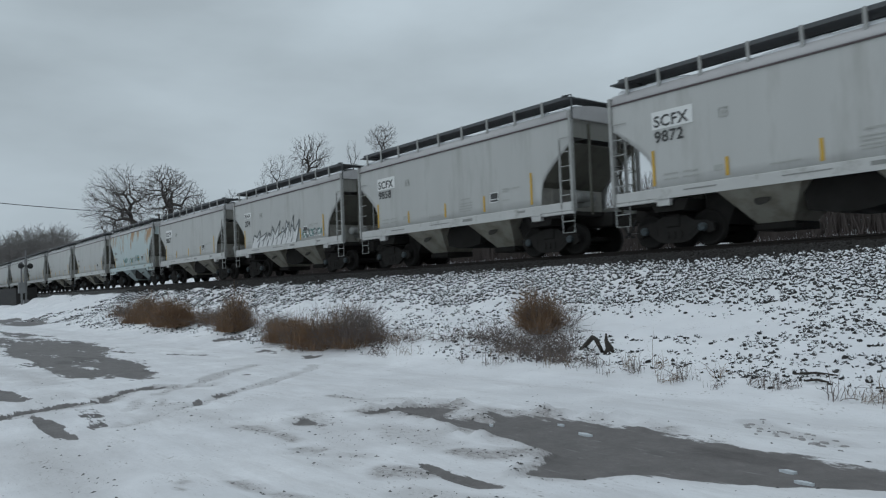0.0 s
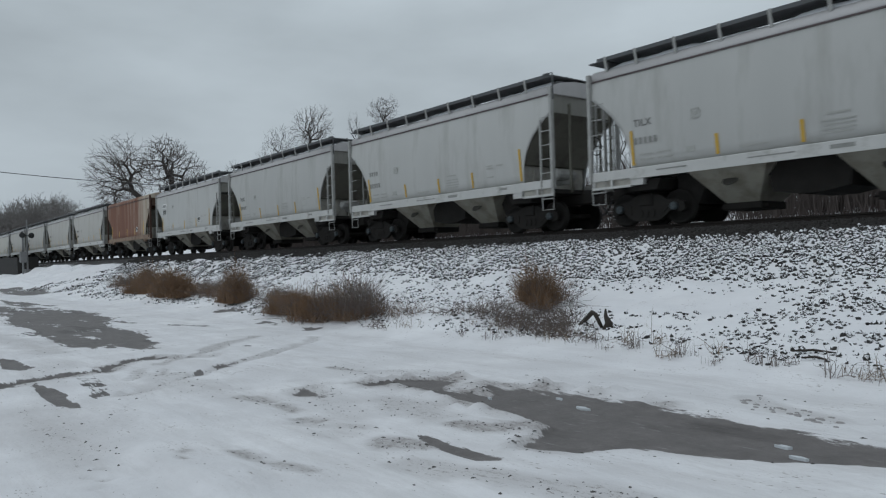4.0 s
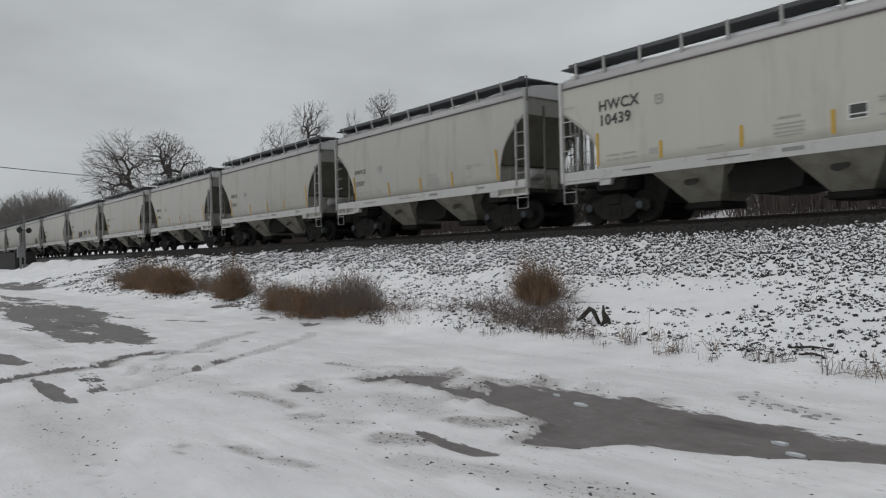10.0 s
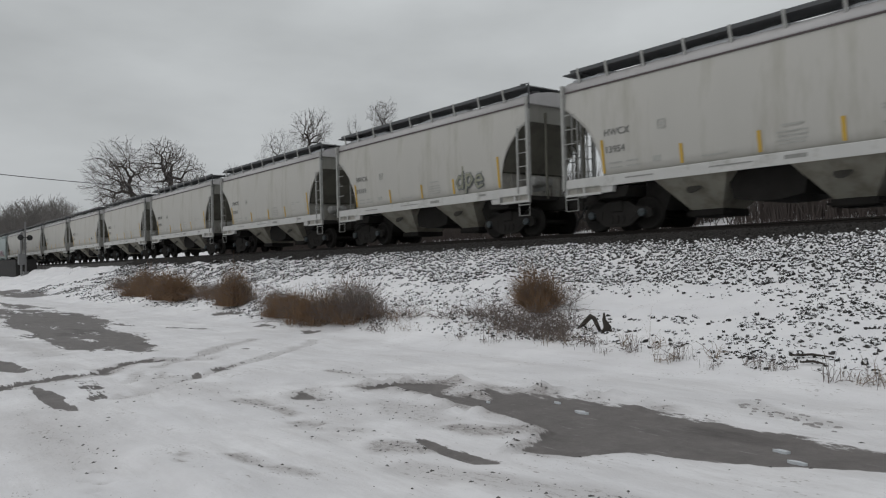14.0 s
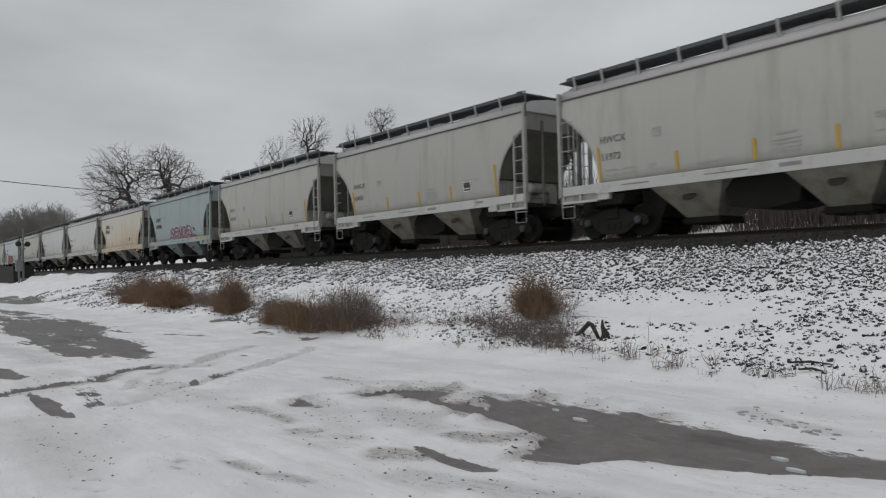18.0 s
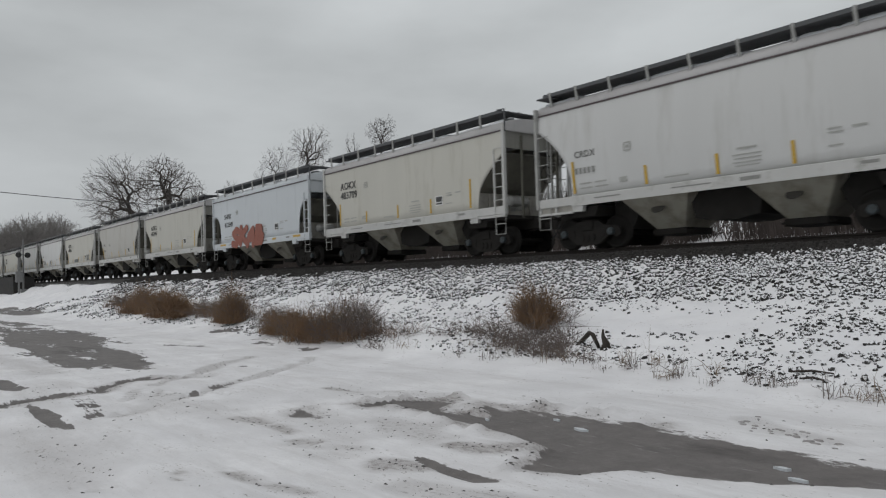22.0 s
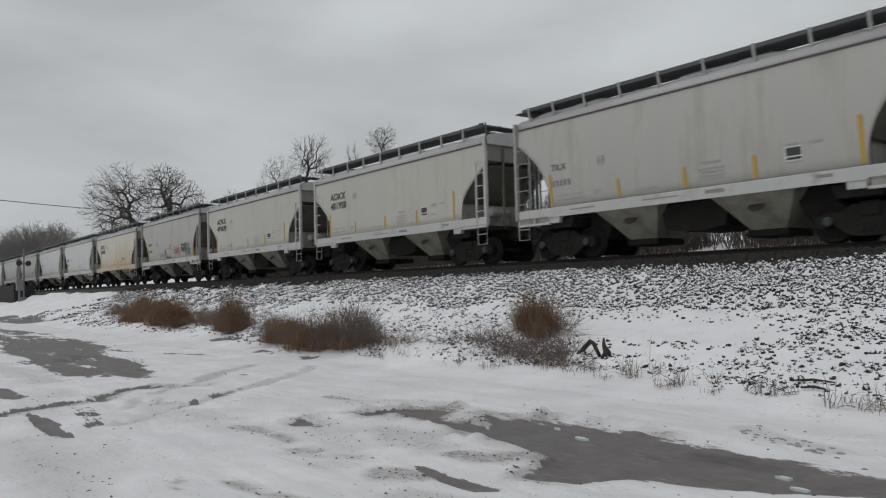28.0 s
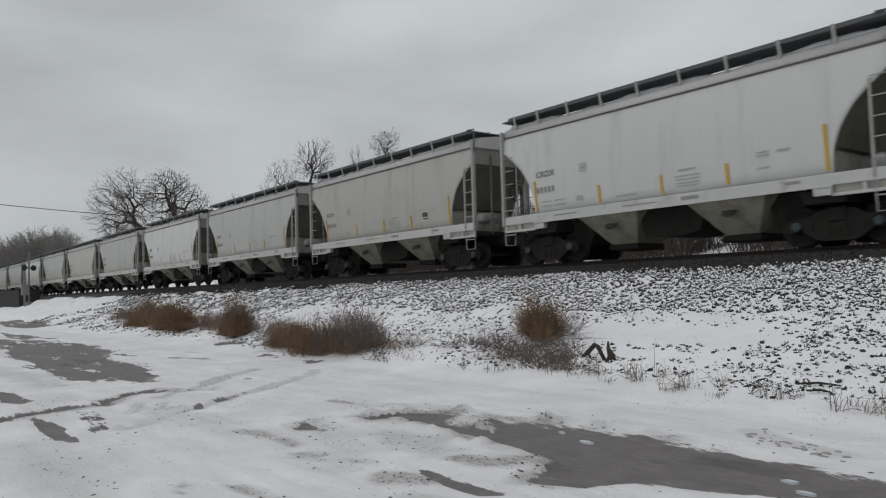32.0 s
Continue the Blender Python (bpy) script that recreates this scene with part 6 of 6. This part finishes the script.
def thicket_mesh(seed, n, rx, ry, h, material, width, shell=0.0, curl=0.5):
    """A rounded tangle of short dry shoots that fan outward from the foot of a bush."""
    r = random.Random(seed)
    s = Shape()
    lobes = [(r.uniform(-0.9, 0.9), r.uniform(-0.5, 0.5), r.uniform(0.4, 1.0)) for _ in range(9)]
    for _ in range(n):
        cx, cy, size = r.choice(lobes)
        a, e = r.uniform(0, 6.283), math.asin(r.uniform(0.0, 1.0))
        rad = (shell + (1 - shell) * r.random() ** 0.6) * size * r.uniform(0.75, 1.0 if r.random() < 0.85 else 1.3)
        p = Vector((rx * (cx + 0.75 * rad * math.cos(e) * math.cos(a)), ry * (cy + 0.75 * rad * math.cos(e) * math.sin(a)), h * rad * (0.1 + 0.9 * math.sin(e)) * (1 - 0.35 * cx * cx)))
        d = Vector((p.x - 0.4 * rx * cx, p.y - 0.4 * ry * cy, p.z + 0.35 * h)).normalized()
        d = (d + Vector((r.gauss(0, curl), r.gauss(0, curl), r.gauss(0, curl)))).normalized()
        l = h * r.uniform(0.12, 0.4)
        side = d.cross(Vector((r.gauss(0, 1), r.gauss(0, 1), r.gauss(0, 1)))).normalized() * width * r.uniform(0.5, 1.2)
        bend = Vector((r.gauss(0, 0.3), r.gauss(0, 0.3), r.gauss(-0.05, 0.3))) * l * 0.5
        m, t = p + d * l * 0.5, p + d * l + bend
        s.add([p - side, p + side, m + side * 0.8, m - side * 0.8, t], [(0, 1, 2, 3), (3, 2, 4)])
    return s.mesh("shoots", material)


def bramble_mesh(seed, n, rx, ry, h, material, width):
    """Thin crooked stems that arch over and fork."""
    r = random.Random(seed)
    s = Shape()

    def stem(p, d, l, w, fork):
        pts = [p]
        for _ in range(4):
            d = (d + Vector((r.gauss(0, 0.38), r.gauss(0, 0.38), r.gauss(-0.16, 0.32)))).normalized()
            p = p + d * (l / 4)
            p.z = max(p.z, 0.01)
            pts.append(p.copy())
        s.tube(pts, [w, w, w * 0.85, w * 0.7, w * 0.4], 3, cap=False)
        if fork:
            for q in pts[1:4]:
                if r.random() < 0.75:
                    stem(q.copy(), (d + Vector((r.gauss(0, 0.7), r.gauss(0, 0.7), r.gauss(0.15, 0.6)))).normalized(), l * r.uniform(0.3, 0.6), w * 0.7, False)

    for _ in range(n):
        a = r.uniform(0, 6.283)
        q = math.sqrt(r.random())
        stem(Vector((rx * q * math.cos(a), ry * q * math.sin(a), -0.03)), Vector((r.gauss(0, 0.55), r.gauss(0, 0.4), 1)).normalized(), h * r.uniform(0.5, 1.4), width * r.uniform(0.6, 1.2), True)
    return s.mesh("stems", material)


def tangle(name, me, base):
    """Stems past counting."""
    part(name, me, base)["kind"] = "stuff"


def bush(x, y, rx, ry, h, seed, n, label, twigs=0, material=None):
    base = thing("dry_bush", label, "bush", (x, y, ground_z(x, y)), group="dry bushes along the embankment")
    wide = 0.0028 + 0.00019 * abs(x)
    tangle("grass_clump", clump_mesh(seed, int(n * 0.9), rx, ry, h * 0.9, material or M_REED, wide, 0.9, 0.3), base)
    tangle("shoot_clump", thicket_mesh(seed + 2, int(n * 2.2), rx * 1.05, ry * 1.1, h, material or M_REED, wide * 0.9), base)
    if twigs:
        tangle("twig_clump", thicket_mesh(seed + 1, int(twigs * 1.6), rx * 1.2, ry * 1.3, h * 1.1, M_STEM, wide * 0.75, 0.55, 0.8), base)
        tangle("stem_clump", bramble_mesh(seed + 3, int(14 + twigs * 0.05), rx * 1.25, ry * 1.2, h * 0.95, M_STEM, wide * 0.8), base)
    return base


bush(-10.3, 10.75, 0.5, 0.42, 1.08, 1, 1400, "rust-brown dry bush on the snowy bank", 420)
bush(-16.3, 8.95, 0.95, 0.5, 0.95, 3, 1700, "low brown dry grass clump on the bank", 300)
bush(-17.9, 9.15, 0.9, 0.45, 0.85, 7, 1300, "low brown dry grass clump on the bank", 300)
bush(-15.0, 9.25, 0.8, 0.6, 1.2, 5, 700, "grey-brown twiggy bush on the bank", 1300)
bush(-23.0, 9.8, 0.75, 0.6, 1.35, 9, 1800, "brown dry bush on the snowy bank", 350)
bush(-20.4, 10.0, 0.7, 0.5, 0.7, 11, 160, "thin grey twiggy bush on the bank", 420)
bush(-29.8, 9.95, 1.7, 0.6, 1.4, 13, 2200, "broad brown dry bush on the bank", 300)
bush(-34.0, 10.25, 1.8, 0.6, 1.35, 15, 2000, "broad brown dry bush on the bank", 300)
bush(-26.6, 10.4, 1.0, 0.6, 0.9, 17, 150, "thin grey twiggy bush on the bank", 600)
bush(-38.6, 10.6, 1.3, 0.7, 0.9, 23, 120, "thin grey twiggy bush on the bank", 600)
bush(-13.6, 9.7, 0.5, 0.4, 0.5, 21, 40, "thin grey twiggy bush on the bank", 200)

for k, (x, y, rx, h, n) in enumerate(((-11.3, 10.1, 0.55, 0.4, 46), (-10.6, 9.9, 0.55, 0.5, 60), (-9.9, 9.7, 0.5, 0.5, 60), (-9.2, 9.6, 0.5, 0.5, 60), (-8.7, 9.35, 0.4, 0.42, 50), (-9.6, 10.3, 0.5, 0.45, 36), (-9.1, 10.0, 0.45, 0.45, 36), (-7.9, 9.2, 0.35, 0.34, 24), (-12.1, 9.8, 0.5, 0.36, 30), (-13.4, 8.9, 0.5, 0.28, 24), (-16.5, 8.6, 0.6, 0.25, 24))):
    base = thing("bramble", "tangle of thin grey-brown dry stems in the snow", "bramble", (x, y, ground_z(x, y)), group="brambles at the foot of the bank")
    tangle("stem_clump", bramble_mesh(700 + k, int(n * 1.2), rx, rx * 0.7, h * 1.1, M_STEM, 0.0055), base)

WEEDS = [(-9.9, 9.6, 0.5, 0.45), (-9.3, 9.3, 0.45, 0.4), (-8.8, 9.6, 0.5, 0.5), (-8.3, 9.2, 0.45, 0.4), (-9.7, 9.0, 0.4, 0.35), (-9.0, 9.9, 0.5, 0.5), (-11.0, 9.4, 0.3, 0.4), (-11.4, 9.9, 0.3, 0.45), (-7.7, 9.0, 0.3, 0.35),
         (-6.6, 9.3, 0.16, 0.6), (-6.9, 9.1, 0.2, 0.4), (-5.9, 8.9, 0.22, 0.5), (-6.1, 8.8, 0.2, 0.4), (-4.6, 8.9, 0.2, 0.42), (-4.45, 9.0, 0.14, 0.35), (-3.5, 8.75, 0.2, 0.4), (-3.2, 8.7, 0.2, 0.42), (-2.9, 8.85, 0.15, 0.35), (-7.0, 9.2, 0.14, 0.65), (-6.75, 9.05, 0.12, 0.55), (-6.0, 9.0, 0.16, 0.6), (-5.5, 9.1, 0.1, 0.45), (-4.9, 8.95, 0.14, 0.5), (-3.75, 8.8, 0.2, 0.5), (-3.35, 8.85, 0.22, 0.5),
         (-5.3, 8.75, 0.2, 0.2), (-7.2, 8.8, 0.2, 0.25), (-12.3, 9.0, 0.3, 0.3), (-13.0, 8.8, 0.25, 0.28), (-10.6, 8.9, 0.3, 0.3), (-10.2, 10.1, 0.4, 0.4)]
for k, (x, y, w, h) in enumerate(WEEDS):
    base = thing("weed_tuft", "thin dry weeds standing in the snow", "weeds", (x, y, ground_z(x, y)), group="dry weeds along the bank")
    tangle("stem_clump", bramble_mesh(300 + k, int(4 + 40 * w * w), w * 0.8, w * 0.6, h * 0.6, M_STEM if k % 3 else M_STRAW, 0.0045), base)
    tangle("grass_clump", clump_mesh(340 + k, int(9 + 130 * w * w), w, w * 0.8, h, M_STEM if k % 3 else M_STRAW, 0.0042, 0.35, 0.2), base)


# ---- small things on the snow ----
def driftwood():
    x, y = -8.15, 9.95
    z = ground_z(x, y)
    ob = Shape()
    ob.tube([(-0.62, -0.08, -0.06), (-0.42, -0.02, 0.02), (-0.25, 0.0, 0.16), (-0.12, 0.0, 0.27), (-0.05, 0.0, 0.24), (0.06, 0.02, 0.02)], [0.012, 0.028, 0.04, 0.045, 0.04, 0.03], 7)
    one = thing("driftwood", "crooked dark branch lying on the snow", "branch", (x - 0.05, y, z), data=ob.mesh("driftwood", M_DARKWOOD, True))
    ob = Shape()
    ob.tube([(0.12, 0.0, -0.02), (0.16, 0.0, 0.1), (0.08, 0.02, 0.22), (0.1, 0.0, 0.34)], [0.09, 0.07, 0.035, 0.015], 7)
    ob.tube([(0.12, 0.0, 0.05), (0.26, 0.02, 0.04)], [0.05, 0.02], 6)
    thing("tree_stump", "small dark splintered stump in the snow", "stump", (x + 0.02, y, z), data=ob.mesh("tree_stump", M_DARKWOOD, True))


driftwood()
for k, (x, y, a, l) in enumerate(((-4.3, 9.35, 0.3, 0.5), (-4.2, 9.15, 0.1, 0.3))):
    s = Shape().tube([(-l / 2, 0, 0.03), (0, 0.02, 0.05), (l / 2, -0.01, 0.03)], [0.012, 0.018, 0.01], 6)
    ob = thing("stick", "short dark stick lying in the snow", "stick", (x, y, ground_z(x, y)), group="sticks on the bank", data=s.mesh("stick", M_DARKWOOD, True))
    ob.rotation_euler = (0, 0, a)


def chip_mesh(seed, r0):
    r = random.Random(seed)
    n = 9
    ring = [(r0 * r.uniform(0.6, 1.2) * math.cos(6.283 * k / n), 0.4 * r0 * r.uniform(0.6, 1.2) * math.sin(6.283 * k / n)) for k in range(n)]
    return Shape().prism(ring, -0.005, 0.022, "z").mesh("ice_chip", M_ICE)


for k, (x, y, r0) in enumerate(((-2.72, 5.62, 0.07), (-2.95, 5.85, 0.075), (-5.1, 5.9, 0.09), (-5.6, 6.1, 0.05), (-6.2, 5.6, 0.04))):
    thing("ice_chip", "flat chip of ice on the wet asphalt", "ice", (x, y, ground_z(x, y)), group="ice chips in the puddle", data=chip_mesh(k, r0))


SLUSH = random.Random(55)
for k in range(26):
    u = SLUSH.random()
    x, y = -4.15 + 1.25 * u, 7.25 - 0.45 * u + SLUSH.gauss(0, 0.13)
    plate = Shape()
    n, w = 8, SLUSH.uniform(0.02, 0.06)
    ring = [(w * SLUSH.uniform(0.75, 1.15) * math.cos(6.283 * q / n), 0.7 * w * SLUSH.uniform(0.75, 1.15) * math.sin(6.283 * q / n)) for q in range(n)]
    plate.add([(a, b, -0.012) for a, b in ring] + [(a * 0.7, b * 0.7, 0.008) for a, b in ring], [(q, (q + 1) % n, (q + 1) % n + n, q + n) for q in range(n)] + [tuple(range(n, 2 * n))])
    thing("slush_lump", "flat grey slush lump on the snow", "slush", (x, y, ground_z(x, y)), group="slush lumps beside the puddle", data=plate.mesh("slush_lump", M_SLUSH))


def clods():
    """Dark crumbs of soil and gravel strewn over the snow."""
    r = random.Random(9)
    s = Shape()
    g = np.random.default_rng(9)
    n = 60000
    x, y = g.uniform(-16, -1.5, n), g.uniform(1.4, 8.2, n)
    want = np.interp(x, [-9, -4], [0.002, 0.009]) + 0.75 * np.clip(thinness(x, y) - 0.18, 0, 1) ** 1.3 * np.clip(1.2 + x * 0.05, 0.2, 1)
    ok = (g.random(n) < want) & (bareness(x, y) < 0.5)
    x, y = x[ok], y[ok]
    z = heights(x, y)
    for a, b, c in zip(x, y, z):
        q, w, u = 0.003 + 0.017 * r.random() ** 3, r.uniform(0.9, 2.2), r.uniform(0, 3.14)
        ring = []
        for k in range(6):
            px, py = q * w * r.uniform(0.7, 1.2) * math.cos(1.047 * k), q * 0.8 * r.uniform(0.7, 1.2) * math.sin(1.047 * k)
            ring.append((a + px * math.cos(u) - py * math.sin(u), b + px * math.sin(u) + py * math.cos(u), c - 0.002))
        s.add(ring + [(a, b, c + q * 0.55)], [(k, (k + 1) % 6, 6) for k in range(6)])
    tagged(new("soil_crumbs", s.mesh("soil_crumbs", M_CRUMB)), "dark crumbs of soil and gravel strewn on the snow", "gravel", kind="stuff")


clods()


# ---- the far crossing and the overhead line ----
def crossing_signal():
    x, y = -86.0, 14.0
    z = ground_z(x, y)
    base = thing("crossing_signal", "grey railway crossing signal mast with black flasher lamps", "crossing signal", (x, y, z))
    part("mast", Shape().tube([(0, 0, -0.2), (0, 0, 5.6)], [0.09, 0.07], 10).mesh("mast", M_MAST), base)
    part("foot", Shape().box(-0.25, 0.25, -0.25, 0.25, -0.2, 0.5).mesh("foot", M_MAST), base)
    part("gate_mechanism", Shape().box(0.15, 0.75, -0.75, -0.2, 1.2, 2.3, 0.05).box(0.35, 0.55, -0.55, -0.4, -0.2, 4.4).mesh("gate_mechanism", M_MAST), base, label="grey gate mechanism on its post")
    part("arm", Shape().tube([(-0.6, 0.6, 4.0), (0.6, -0.6, 4.0)], 0.05, 6).mesh("arm", M_BLACK), base)
    for s in (-1, 1):
        lamp = Shape().lathe([(0.0, 0.0), (0.29, 0.0), (0.29, -0.06), (0.14, -0.1), (0.14, -0.3), (0.0, -0.3)], 16)
        part("flasher_lamp", lamp.mesh("flasher_lamp", M_BLACK), base, (s * 0.5, -s * 0.5, 4.0), (0, 0, 1.0), "round black flasher lamp")


crossing_signal()


def ramp():
    # an added dark block stands in for the crossing's shadow and road approach
    s = Shape().prism([(-140, 0.2), (-89, 0.2), (-89.5, 2.85), (-140, 3.1)], 13.6, 15.6, "y")
    thing("crossing_ramp", "dark block standing in for shadow and road approach at the far crossing", "retaining wall", data=s.mesh("crossing_ramp", M_CROSSING_DARK), kind="structure")


ramp()


def utility_line():
    tops = []
    for x, y, top in ((-92.5, -1.0, 13.6), (-106.0, 34.0, 13.0)):
        z = ground_z(x, y)
        base = thing("utility_pole", "dark wooden utility pole by the far crossing", "utility pole", (x, y, z))
        part("pole", Shape().tube([(0, 0, -0.5), (0, 0, top - z)], [0.16, 0.12], 8).mesh("pole", M_BARK), base)
        tops.append(Vector((x, y, top - 0.1)))
    a, b = tops
    pts = [a.lerp(b, k / 16) - Vector((0, 0, 0.4 * (1 - (k / 8 - 1) ** 2))) for k in range(17)]
    thing("overhead_cable", "thin dark overhead cable between poles", "cable", data=Shape().tube(pts, 0.045, 5).mesh("overhead_cable", M_CABLE))


utility_line()


# ---- what moves: the train, at an almost steady speed ----
WHEEL_R = 0.457
DRIFT = [(0, 0.40), (1, 0.36), (2, 0.28), (3, 0.14), (6, -0.2), (7, -0.27), (8, -0.4), (9, -0.42), (10, -0.28), (11, -0.2), (12, -0.05), (13, 0.03), (14, 0.25), (17, 0.52), (18, 0.66), (19, 0.12), (20, 0.12), (22, 0.22), (24, 0.17), (28, 0.03), (30, -0.08),
         (32, -0.28)]


def motions():
    for index, car in CARS:
        walk(car, [(t, on_track(place_of(index) + SPEED * t + more)) for t, more in DRIFT])
    # the wheels roll; they are turned, frame by frame, along the stretch of track before the camera
    for order, wheel, ax, y in WHEELS:
        x = place_of(CARS[order][0])
        begin, stop = max(0.0, (-70.0 - x) / SPEED), min(32.0, (4.0 - x) / SPEED)
        if stop <= begin:
            continue
        n = int((stop - begin) * FPS)
        times = [begin + k / FPS for k in range(n + 1)]
        if begin > 0.1:
            times.insert(0, 0.0)
        if stop < 31.9:
            times.append(32.0)
        rows = []
        for t in times:
            turn = math.degrees(SPEED * (min(max(t, begin), times[-1] if stop >= 31.9 else begin + n / FPS) - begin) / WHEEL_R)
            rows.append((t, pose(ax, y, WHEEL_R, 0, turn if y < 0 else -turn, 0 if y < 0 else 180)))
        walk(wheel, rows)


motions()
